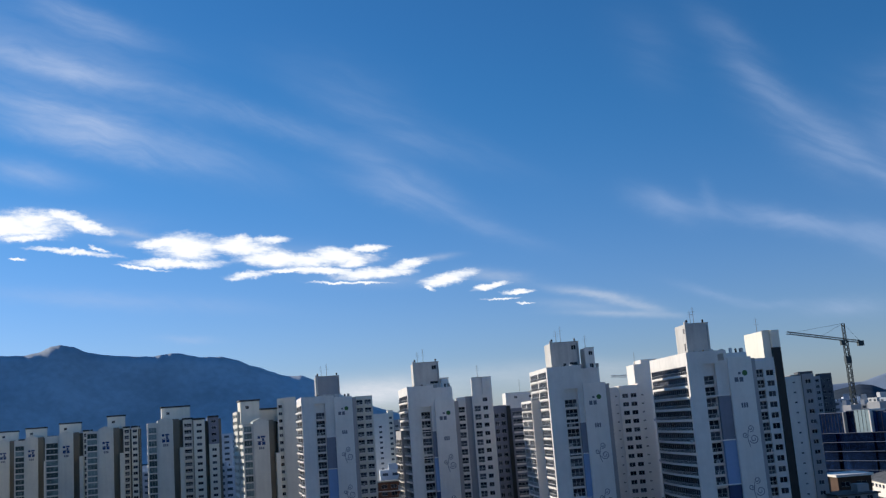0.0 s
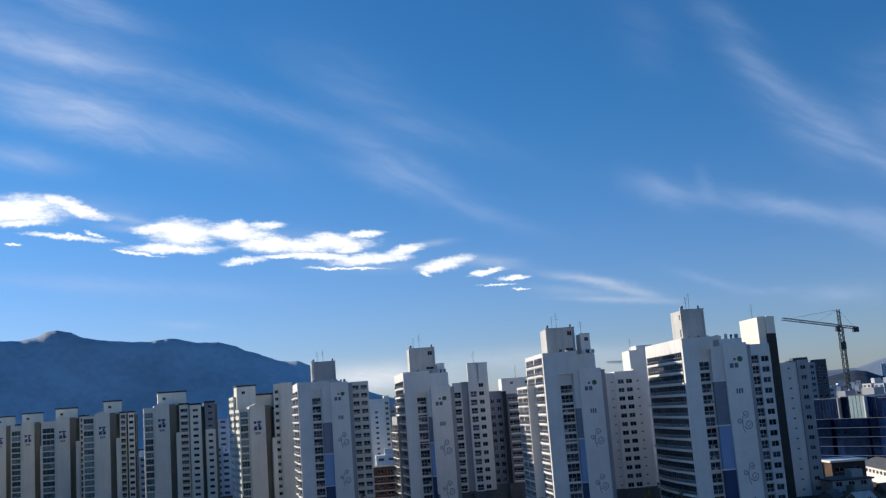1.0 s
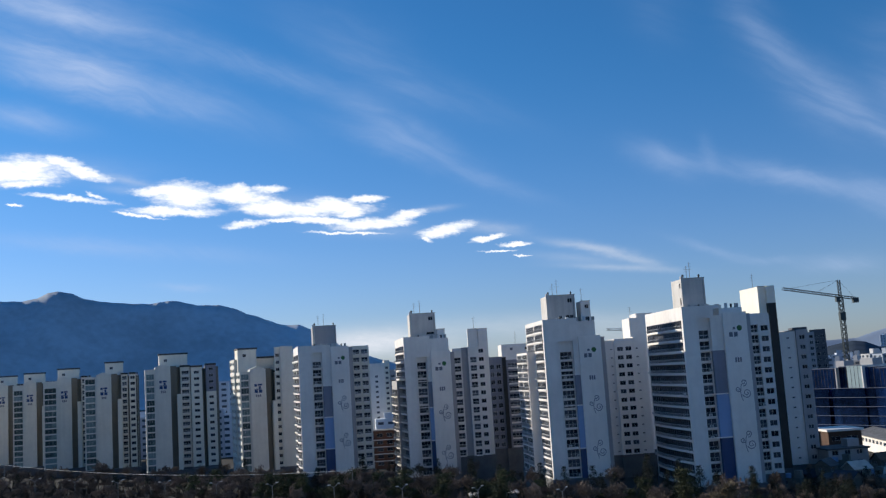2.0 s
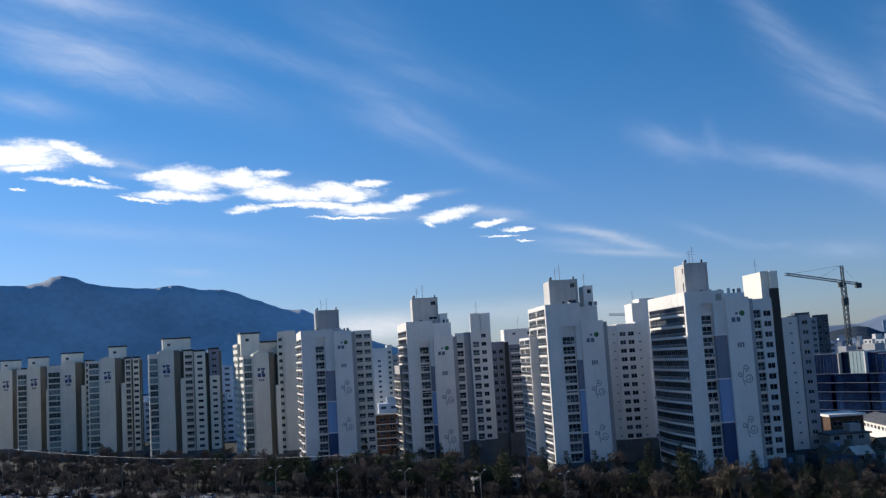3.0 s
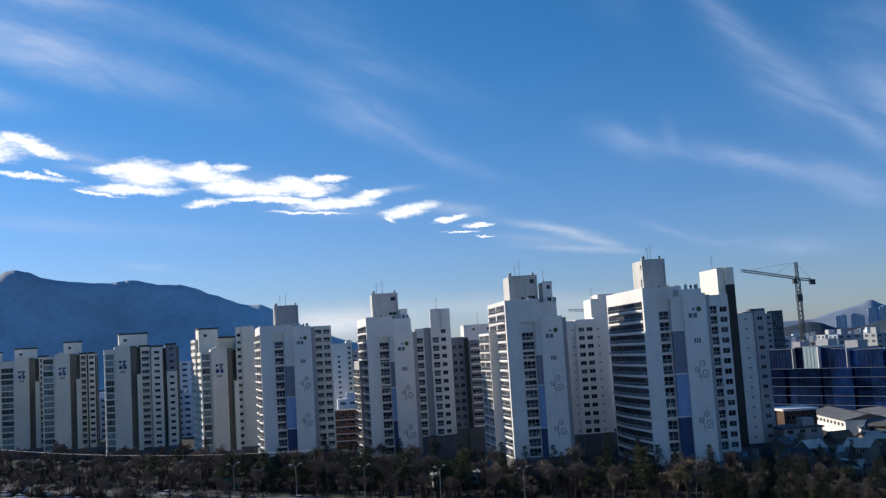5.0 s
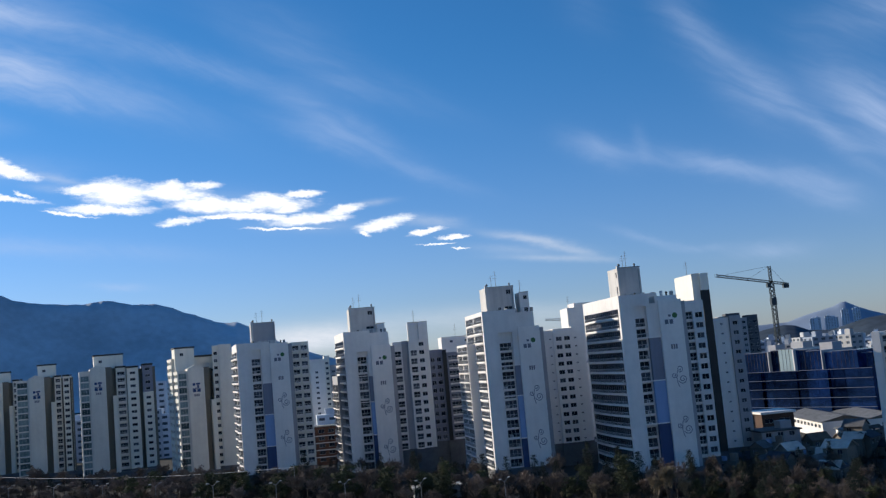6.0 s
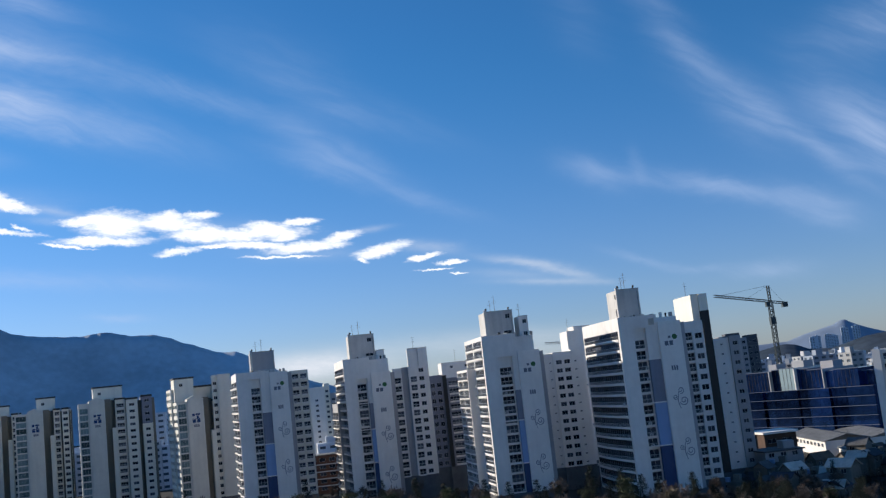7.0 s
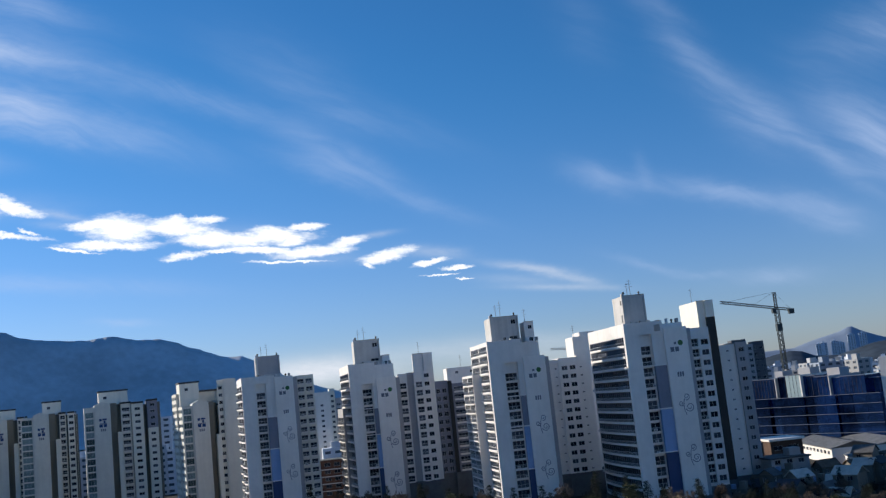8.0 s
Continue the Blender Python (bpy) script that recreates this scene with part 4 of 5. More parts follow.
def hill(name, profile, near, crest, far, mat, rough, label, steps=170):
    """A wooded ridge: crest heights over bearings, falling to the plain on both sides, with spurs and gullies."""
    az = np.radians(np.linspace(profile[0][0], profile[-1][0], steps))
    tops = np.interp(np.degrees(az), [p[0] for p in profile], [p[1] for p in profile])
    rows = 44
    s = Mesh()
    for j in range(rows):
        f = j / (rows - 1)
        r = near + (far - near) * f
        rise = (r - near) / (crest - near) if r < crest else max(0.0, (far - r) / (far - crest))
        rise = max(0.0, rise) ** 0.9
        for a, el in zip(az, tops):
            x, y = r * math.sin(a), r * math.cos(a)
            peak = 38 + crest * math.tan(math.radians(el))
            n = noise.fractal(Vector((x / 420, y / 420, 2.0)), 1.0, 2.0, 5)
            spur = 1 - abs(noise.noise(Vector((x / 260, y / 900, 7.0)))) * 1.6
            h = peak * rise * (1 - 0.26 * (1 - rise) * (1 - spur) * 2.2) + n * rough * (0.05 + (1 - rise)) * min(1, 3 * rise)
            if rise > 0.9:
                h += noise.noise(Vector((x / 25, y / 25, 0))) * rough * 0.06
            s.v.append((x, y, h - 2))
    for j in range(rows - 1):
        for i in range(steps - 1):
            k = j * steps + i
            s.f.append((k, k + 1, k + steps + 1, k + steps))
            s.m.append(0)
    return tagged(part(name, s, mat, smooth=True), label, "hill", kind="structure")


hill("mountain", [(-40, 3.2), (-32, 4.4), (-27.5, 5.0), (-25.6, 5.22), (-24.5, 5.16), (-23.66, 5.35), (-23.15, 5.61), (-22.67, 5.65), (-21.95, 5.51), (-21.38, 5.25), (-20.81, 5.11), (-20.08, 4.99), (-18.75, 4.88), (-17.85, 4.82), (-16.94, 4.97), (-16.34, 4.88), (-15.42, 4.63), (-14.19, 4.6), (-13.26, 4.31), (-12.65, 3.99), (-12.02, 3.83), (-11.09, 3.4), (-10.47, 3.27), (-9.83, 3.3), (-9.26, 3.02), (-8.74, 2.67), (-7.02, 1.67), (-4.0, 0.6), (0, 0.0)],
     2190, 2500, 3300, RIDGE, 30, "wooded mountain ridge with blue haze in its colour", 300)
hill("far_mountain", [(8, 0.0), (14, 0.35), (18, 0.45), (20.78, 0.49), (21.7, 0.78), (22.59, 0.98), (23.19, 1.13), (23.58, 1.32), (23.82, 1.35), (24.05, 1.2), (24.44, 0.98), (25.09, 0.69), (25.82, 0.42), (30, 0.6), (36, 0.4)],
     4170, 4300, 4700, FARHILL, 14, "distant mountain with pale blue haze in its colour", 130)
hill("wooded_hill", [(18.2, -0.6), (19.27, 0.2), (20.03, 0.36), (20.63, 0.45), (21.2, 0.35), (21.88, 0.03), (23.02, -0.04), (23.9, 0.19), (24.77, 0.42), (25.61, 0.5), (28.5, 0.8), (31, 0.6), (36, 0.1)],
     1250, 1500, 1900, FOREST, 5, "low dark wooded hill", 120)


# ---- the blue glass office block and the low quarter in front of it ----
BLUE_GLASS = surface("blue_curtain_glass", (0.04, 0.11, 0.33), 0.10, 0.9, dirt=0.3, scale=0.12)
DEEP_GLASS = surface("deep_blue_glass", (0.022, 0.058, 0.18), 0.10, 0.9, dirt=0.4, scale=0.10)
PALE_GLASS = surface("pale_green_glass", (0.32, 0.41, 0.43), 0.25, dirt=0.06, scale=0.2)
BAND = surface("grey_metal_band", (0.09, 0.115, 0.17), 0.8, 0.0, dirt=0.08)


def glass_office():
    root = thing("glass_office_block", pose(139.7, 425, 0, 0, 0, -60), "dark blue glass office block with pale floor bands", "office building")
    L = 62.0
    u = 0.0
    for w, v, mat in ((9, 0.3, DEEP_GLASS), (6, 1.5, BLUE_GLASS), (12, 0.3, DEEP_GLASS), (5, 0.9, DEEP_GLASS), (10, 0.3, BLUE_GLASS), (8, 1.2, DEEP_GLASS), (12, 0.3, BLUE_GLASS)):
        plate(root, "podium_bay", (u, u + w - 0.03), (v, 22), (0, 21.5), mat, "dark blue glazed lower storeys")
        u += w
    for i in range(6):
        z = 3.2 + 3.65 * i
        plate(root, "floor_band", (-0.1, L + 0.1), (0.06, 0.42), (z, z + 0.17), BAND)
    n = 10
    for i in range(n + 1):
        u = L * i / n
        plate(root, "mullion", (u - 0.05, u + 0.05), (0.26, 0.34), (0, 21.4), DEEP_GLASS)
    # upper glazed volumes, one beside the other
    u = 0.0
    for w, v, top, mat in ((13, 2.0, 29.5, BLUE_GLASS), (0.6, 1.0, 29.8, SHADE), (5.5, 2.6, 30.0, DEEP_GLASS), (7, 0.8, 30.4, PALE_GLASS), (0.6, 0.6, 30.2, PALE),
                           (6, 2.2, 29.6, DEEP_GLASS), (7, 0.9, 29.0, BLUE_GLASS), (0.5, 0.6, 29.2, SHADE), (5, 2.2, 28.0, BLUE_GLASS), (11, 0.5, 28.4, BLUE_GLASS), (4.5, 3.0, 27.0, DEEP_GLASS)):
        vol = plate(root, "glazed_bay", (u, u + w - 0.05), (v, 20), (21.5, top), mat)
        if w > 3:
            k = int(w / 1.6)
            for i in range(1, k):
                x = u + w * i / k
                plate(vol, "mullion", (x - 0.04, x + 0.04), (v - 0.08, v), (21.6, top), BLACKISH)
            plate(vol, "coping", (u, u + w - 0.05), (v - 0.12, v + 0.5), (top + 0.004, top + 0.3), BAND)
        u += w
    for u0, u1, z in ((20, 26, 33.0), (34, 40, 32.0), (8, 12, 32.4)):
        plate(root, "plant_room", (u0, u1), (8, 14), (28.0, z), SHADE)


glass_office()

TILE_BLUE = surface("blue_roof_sheet", (0.030, 0.036, 0.050), 0.75, dirt=0.15, scale=0.6, vary=0.25)
TILE_GREY = surface("grey_roof_tiles", (0.10, 0.10, 0.10), 0.8, dirt=0.2, scale=0.6, vary=0.3)
TILE_BROWN = surface("brown_roof_tiles", (0.12, 0.085, 0.06), 0.8, dirt=0.2, scale=0.6, vary=0.3)
SHEET = surface("pale_sheet_metal_roof", (0.62, 0.58, 0.50), 0.6, 0.0, dirt=0.12, scale=0.25, streaks=0.4)
SHED_ROOF = surface("grey_ribbed_sheet", (0.22, 0.22, 0.215), 0.65, 0.0, dirt=0.2, scale=0.25, streaks=0.5)
RENDER_WALL = surface("house_plaster", (0.21, 0.19, 0.16), 0.85, dirt=0.12, scale=0.4, vary=0.3)
BRICK = surface("orange_brown_brick", (0.17, 0.085, 0.055), 0.85, dirt=0.15, scale=0.5)
BROWN = surface("brown_cladding", (0.10, 0.055, 0.035), 0.8, dirt=0.15, scale=0.5)


def gable_roof(parent, u0, u1, v0, v1, z, rise, mat, over=0.5, ribs=0):
    """Two slopes with thickness and eaves, ridge along u."""
    s, m, t = Mesh(), (v0 + v1) / 2, 0.18
    a, b = (v0 - over, z - rise * over / (m - v0)), (m, z + rise)
    c = (v1 + over, z - rise * over / (v1 - m))
    x0, x1 = u0 - over, u1 + over
    for p, q in ((a, b), (b, c)):
        s.quad([(x0, p[0], p[1] + t), (x1, p[0], p[1] + t), (x1, q[0], q[1] + t), (x0, q[0], q[1] + t)])
        s.quad([(x1, p[0], p[1]), (x0, p[0], p[1]), (x0, q[0], q[1]), (x1, q[0], q[1])])
    for x in (x0, x1):
        s.quad([(x, *a), (x, *b), (x, b[0], b[1] + t), (x, a[0], a[1] + t)])
        s.quad([(x, *b), (x, *c), (x, c[0], c[1] + t), (x, b[0], b[1] + t)])
    s.quad([(x0, *a), (x1, *a), (x1, a[0], a[1] + t), (x0, a[0], a[1] + t)])
    s.quad([(x0, *c), (x1, *c), (x1, c[0], c[1] + t), (x0, c[0], c[1] + t)])
    roof = part("roof", s, mat, parent)
    for i in range(ribs):
        x = x0 + (x1 - x0) * (i + 0.5) / ribs
        r = Mesh()
        for p, q in ((a, b), (b, c)):
            r.quad([(x - 0.06, p[0], p[1] + t + 0.08), (x + 0.06, p[0], p[1] + t + 0.08), (x + 0.06, q[0], q[1] + t + 0.08), (x - 0.06, q[0], q[1] + t + 0.08)])
            for e in (-0.06, 0.06):
                r.quad([(x + e, p[0], p[1] + t), (x + e, p[0], p[1] + t + 0.08), (x + e, q[0], q[1] + t + 0.08), (x + e, q[0], q[1] + t)])
        part("roof_rib", r, mat, roof)
    for x, k in ((u0, 0.2), (u1, -0.2)):
        w = Mesh()
        p = [(v0, z), (v1, z), (m, z + rise)]
        w.quad([(x, a, b) for a, b in p])
        w.quad([(x + k, a, b) for a, b in p])
        for (a, b), (c, d) in zip(p, p[1:] + p[:1]):
            w.quad([(x, a, b), (x + k, a, b), (x + k, c, d), (x, c, d)])
        part("gable_wall", w, RENDER_WALL, parent)


def house(x, y, turn, w, d, storeys, roof_mat, rise=1.7, label=""):
    root = thing("house", pose(x, y, 0, 0, 0, turn), label, "house", "low houses behind the towers")
    h = 2.9 * storeys
    fr, lf = [], []
    for k in range(max(1, int(w / 3.2))):
        fr += column(0.9 + 3.1 * k, 2.4 + 3.1 * k, 0, h, 2.9, 1.2, 1.0)
    for k in range(max(1, int(d / 3.6))):
        lf += column(1.0 + 3.4 * k, 2.4 + 3.4 * k, 0, h, 2.9, 1.2, 1.0)
    block(root, "wall", (0, w), (0, d), (0, h), RENDER_WALL, [r for r in fr if r[1] < w], [r for r in lf if r[1] < d], cap=rise == 0)
    if rise:
        gable_roof(root, 0, w, 0, d, h, rise, roof_mat)
    else:
        plate(root, "stair_house", (w * 0.6, w * 0.9), (d * 0.4, d * 0.8), (h - 0.9, h + 1.9), RENDER_WALL)
        s = Mesh()
        s.tube((w * 0.25, d * 0.6, h - 0.9), (w * 0.25, d * 0.6, h + 1.0), 0.8, n=12)
        part("water_tank", s, STRIP_SKY if random.random() < 0.4 else TILE_GREY, root)
    return root


def quarter():
    rnd = random.Random(7)
    for i in range(13):
        for j in range(9):
            az = 17.0 + 1.3 * j + rnd.uniform(-0.3, 0.3)
            r = 274 + 9.5 * i + rnd.uniform(-2.5, 2.5)
            if r > 322 and az < 22.2 or az > 23.4 and 240 < r < 305 or az < 19.4 and r < 292 or r > 362 + 14 * (az > 25.5) or r > 335 and az < 23.4 or az < 21 and r < 262:
                continue
            x, y = r * math.sin(radians(az)), r * math.cos(radians(az))
            pick = rnd.random()
            mat = TILE_BLUE if pick < 0.42 else SHEET if pick < 0.55 else TILE_GREY if pick < 0.85 else TILE_BROWN
            flat = rnd.random() < 0.3
            words = "two-storey plaster house with a flat roof and water tank" if flat else \
                {SHEET: "plaster house with a pale sheet-metal roof", TILE_BLUE: "plaster house with a blue sheet roof", TILE_GREY: "plaster house with a grey tiled roof", TILE_BROWN: "plaster house with a brown tiled roof"}[mat]
            house(x - 4, y, rnd.choice((-50, -35, 20, 40)) + rnd.uniform(-8, 8), rnd.uniform(4.6, 7.2), rnd.uniform(4.2, 5.8), rnd.choice((1, 1, 2)), mat, 0 if flat else rnd.uniform(1.3, 1.9), words)


quarter()


def shed(x, y, turn, w, d, h, rise, label, ribs):
    root = thing("shed", pose(x, y, 0, 0, 0, turn), label, "shed", "white sheds")
    cols = []
    k = 0
    while 1.5 + 4.2 * k + 2.6 < w:
        cols += column(1.5 + 4.2 * k, 4.1 + 4.2 * k, 0, h, 9, 1.2, h - 2.2, bars=2)
        k += 1
    block(root, "wall", (0, w), (0, d), (0, h), WHITE, cols, cap=False)
    gable_roof(root, 0, w, 0, d, h, rise, SHED_ROOF, 0.6, ribs)
    return root


shed(143.0, 390, -95, 44, 15, 5.4, 1.8, "long white shed with a grey ribbed sheet roof", 22)
shed(159.5, 388, -95, 40, 15, 4.8, 1.8, "white shed with a grey ribbed sheet roof", 20)
shed(176.0, 392, -95, 46, 14, 5.2, 1.7, "long white shed with a grey ribbed sheet roof", 22)
shed(141.0, 340, -95, 12, 10, 3.6, 1.4, "small low white shed with a grey roof", 6)

_root = thing("brown_hall", pose(112.8, 330, 0, 0, 0, 4), "brown clad hall with a pale flat roof", "hall")
block(_root, "wall", (0, 11), (0, 12), (0, 11.2), BROWN, openings(column(1, 4, 4, 11, 3.2, 1.4, 1), column(6, 9.5, 4, 11, 3.2, 1.4, 1)), cap=False)
plate(_root, "roof", (-0.6, 11.6), (-0.8, 12.6), (11.2, 11.9), WHITE, "pale flat roof slab")
_root = thing("grey_low_house", pose(101.0, 297, 0, 0, 0, 6), "grey low-rise flats with a grey flat roof", "house")
block(_root, "wall", (0, 12), (0, 11), (0, 8.6), SHADE, openings(column(1.2, 3.0, 0.5, 8.5, 2.8, 1.3, 0.9), column(5, 6.8, 0.5, 8.5, 2.8, 1.3, 0.9), column(8.6, 10.4, 0.5, 8.5, 2.8, 1.3, 0.9)), cap=False)
plate(_root, "roof", (-0.5, 12.5), (-0.5, 11.5), (8.6, 9.0), TILE_GREY, "grey flat roof")
plate(_root, "stair_house", (7.5, 11), (3, 7), (9.004, 11.2), SHADE)
_root = thing("brick_flats", pose(-46.5, 420, 0, 0, 0, 3), "orange brick low-rise flats", "house")
block(_root, "wall", (0, 12.5), (0, 14), (0, 15.6), BRICK, openings(column(0.8, 3.0, 0.6, 15.5, 2.9, 1.5, 0.8), column(4.4, 6.8, 0.6, 15.5, 2.9, 1.5, 0.8), column(8.4, 10.8, 0.6, 15.5, 2.9, 1.5, 0.8)))
plate(_root, "roof_edge", (-0.4, 12.9), (-0.4, 3), (15.604, 16.1), SHEET)
for _k in range(1, 5):
    plate(_root, "floor_band", (-0.1, 12.6), (-0.5, 0.0), (2.9 * _k + 0.1, 2.9 * _k + 0.45), PALE, "pale balcony band")
_root = thing("gate_house", pose(-3.0, 283, 0, 0, 0, 4), "low grey gatehouse with small windows", "gatehouse")
block(_root, "wall", (0, 13), (0, 6), (0, 3.4), SHADE, openings(*[column(1.0 + 2.4 * k, 2.4 + 2.4 * k, 0, 3.3, 9, 1.2, 1.1) for k in range(5)]), cap=False)
plate(_root, "roof", (-0.5, 13.5), (-0.5, 6.5), (3.4, 3.75), PALE)

# the tower at the edge of the quarter
plain_tower(121.5, 262, -34, [
    dict(u=(0, 2.0), v=(0, 12), z=(0, 35.6), mat=WHITE),
    dict(u=(2.0, 9.0), v=(0.8, 12), z=(0, 35.3), mat=PALE, front=column(0.5, 6.4, 3, 35, 2.9, 2.1, 0.45, "balcony", ac=0.3)),
    dict(u=(9.0, 16.0), v=(0.2, 12), z=(0, 36.2), mat=WHITE, front=openings(column(1.2, 3.0, 3, 36, 2.9, 1.3, 0.9), column(4.2, 6.0, 3, 36, 2.9, 1.3, 0.9)))],
    "white apartment tower at the edge of the low houses", aerials=[(4.5, 3, 35.3, 4.5)], base=3.0)


# ---- cranes ----
CRANE = surface("grey_green_crane_steel", (0.07, 0.085, 0.085), 0.6, 0.3, dirt=0.1)
CRANE_PALE = surface("pale_crane_steel", (0.55, 0.56, 0.56), 0.6, 0.2, dirt=0.1)


def lattice(s, a, b, size, step, r, m=0):
    """A four-chord lattice girder from a to b."""
    a, b = Vector(a), Vector(b)
    q = (b - a).to_track_quat("Z", "Y")
    L = (b - a).length
    cs = [q @ Vector((x * size / 2, y * size / 2, 0)) for x, y in ((-1, -1), (1, -1), (1, 1), (-1, 1))]
    for c in cs:
        s.tube(a + c, b + c, r, n=4, m=m)
    n = max(1, round(L / step))
    for i in range(n):
        p0, p1 = a + (b - a) * (i / n), a + (b - a) * ((i + 1) / n)
        for k in range(4):
            c, d = cs[k], cs[(k + 1) % 4]
            s.tube(p0 + c, p1 + d, r * 0.6, n=3, m=m)
            s.tube(p0 + c, p0 + d, r * 0.6, n=3, m=m)


def tower_crane(x, y, base, slew, top, tip, tail, mat, label):
    root = thing("tower_crane", Matrix.Translation((x, y, base)), label, "crane")
    o = Vector((x, y, base))
    s = Mesh()
    lattice(s, (0, 0, 0), (0, 0, slew - base), 2.3, 2.8, 0.27)
    part("mast", s, mat, root)
    s = Mesh()
    lattice(s, (0, 0, slew - base), (0, 0, top - base), 1.4, 2.2, 0.18)
    part("tower_head", s, mat, root)
    s = Mesh()
    lattice(s, (0, 0, slew - base + 0.6), Vector(tip) - o, 1.3, 2.4, 0.14)
    part("jib", s, mat, root)
    s = Mesh()
    t = Vector(tail) - o
    lattice(s, (0, 0, slew - base + 0.4), t, 1.3, 2.4, 0.14)
    part("counter_jib", s, mat, root)
    s = Mesh()
    s.box(t.x - 1.6, t.x + 1.6, t.y - 1.4, t.y + 1.4, t.z - 2.6, t.z + 0.4)
    part("counterweight", s, mat, root)
    s = Mesh()
    s.box(-3.2, -0.9, -2.4, 0.2, slew - base - 2.6, slew - base + 0.2)
    part("cab", s, mat, root)
    s = Mesh()
    s.box(-1.6, 1.6, -1.6, 1.6, slew - base - 13.5, slew - base - 9.0)
    part("climbing_frame", s, mat, root)
    for f in (0.45, 0.95):
        e = Vector((0, 0, slew - base)).lerp(Vector(tip) - o, f)
        s = Mesh()
        s.tube((0, 0, top - base), e, 0.07, n=4)
        part("tie_rod", s, mat, root)
    s = Mesh()
    s.tube((0, 0, top - base), t, 0.07, n=4)
    part("tie_rod", s, mat, root)


tower_crane(221, 600, 0, 67.6, 78.0, (180.5, 578, 73.6), (232.0, 606, 66.8), CRANE, "grey-green tower crane with lattice mast and jib")
tower_crane(142, 800, 0, 60.5, 66.0, (106.5, 790, 63.6), (152, 803, 60.0), CRANE_PALE, "pale distant tower crane")


# ---- the city beyond ----
# Wall colours shifted towards blue to stand in for distance haze.
CITY = [surface("city_wall_%s" % n, c, 0.85, dirt=0.08, scale=0.1, vary=0.2) for n, c in
        (("pale", (0.60, 0.63, 0.67)), ("grey", (0.30, 0.34, 0.40)), ("tan", (0.42, 0.42, 0.42)))]
# Palest of them: thicker haze, painted onto the skyline towers.
CITY_FAR = surface("haze_tinted_city_wall", (0.60, 0.66, 0.74), 0.85, dirt=0.06, scale=0.1)
CITY_DARK = surface("city_glass", (0.07, 0.09, 0.12), 0.3, dirt=0.1, scale=0.2)


def city_block(x, y, turn, w, d, h, mat, label):
    """A far block of flats: wall piers and floor bands over recessed glass, lift house on top."""
    root = thing("city_block", pose(x, y, 0, 0, 0, turn), label, "building", "city blocks in the distance")
    s = Mesh()
    fl = max(3, int(h / 3.2))
    cols = max(2, int(w / 4.5))
    holes = []
    for k in range(fl):
        z = h * k / fl
        for c in range(cols):
            holes.append((w * (c + 0.22) / cols, w * (c + 0.78) / cols, z + 0.9, z + 2.3))
    pierced(s, (0, 0), (1, 0), (0, 1), w, 0, h, holes, 0.4)
    holes = []
    for k in range(fl):
        z = h * k / fl
        for c in range(max(1, int(d / 5))):
            n = max(1, int(d / 5))
            holes.append((d * (c + 0.25) / n, d * (c + 0.75) / n, z + 0.9, z + 2.3))
    pierced(s, (0, d), (0, -1), (1, 0), d, 0, h, holes, 0.4)
    s.quad([(w, 0, 0), (w, d, 0), (w, d, h), (w, 0, h)])
    s.quad([(w, d, 0), (0, d, 0), (0, d, h), (w, d, h)])
    s.quad([(0, 0, h), (w, 0, h), (w, d, h), (0, d, h)])
    part("wall", s, mat, root)
    plate(root, "glazing", (0.38, w - 0.3), (0.38, d - 0.3), (0.1, h - 0.3), CITY_DARK)
    plate(root, "roof_house", (w * 0.3, w * 0.6), (d * 0.3, d * 0.7), (h + 0.004, h + 3.2), mat)


def city():
    rnd = random.Random(11)
    for i in range(190):
        az = rnd.uniform(18.2, 28.5)
        r = rnd.uniform(640, 1180)
        el = rnd.uniform(-1.5, -0.35)
        if rnd.random() < 0.05 and az > 24.5:
            el = rnd.uniform(0.2, 0.75)
            r = rnd.uniform(1050, 1200)
        h = max(9.0, 38 + r * math.tan(radians(el)))
        x, y = r * math.sin(radians(az)), r * math.cos(radians(az))
        w = rnd.uniform(8, 18) if h < 40 else rnd.uniform(7, 10)
        mat = rnd.choice(CITY)
        city_block(x - w / 2, y, rnd.uniform(-45, 20), w, rnd.uniform(10, 16), h, mat,
                   {0: "pale distant city block with rows of windows", 1: "grey distant city block with rows of windows", 2: "tan distant city block with rows of windows"}[CITY.index(mat)])
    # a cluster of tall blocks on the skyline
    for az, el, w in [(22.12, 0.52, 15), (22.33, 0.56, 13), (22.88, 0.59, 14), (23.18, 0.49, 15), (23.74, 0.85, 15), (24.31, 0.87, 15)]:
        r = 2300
        city_block(r * math.sin(radians(az)) - w / 2, r * math.cos(radians(az)), -20, w, 12, 38 + r * math.tan(radians(el)), CITY_FAR, "city tower on the skyline, its walls tinted as haze")
    # glimpses between the towers
    for az, r, el in ((-20.7, 700, 0.4), (-14.6, 640, 0.3), (-14.2, 700, 0.0), (-6.3, 620, -1.0), (-5.5, 680, -0.6), (-15.0, 560, -1.2), (-7.0, 520, -2.2), (-4.9, 540, -2.4), (0.6, 560, -1.4), (3.0, 520, -0.8), (-25.5, 760, -0.2), (-23.0, 700, 0.0),
                      (-27.0, 640, -1.0), (-24.2, 620, -1.6), (-22.0, 600, -1.2), (-18.4, 600, -1.4), (-16.4, 580, -1.5), (-13.5, 560, -1.5), (-11.0, 620, -1.0), (-8.6, 640, -1.2), (-3.0, 640, -1.0), (-1.2, 620, -1.2), (6.0, 560, -0.9), (10.0, 520, -1.4)):
        h = 38 + r * math.tan(radians(el))
        city_block(r * math.sin(radians(az)) - 8, r * math.cos(radians(az)), 8, 16, 12, h, CITY[0], "pale distant city block with rows of windows")


city()

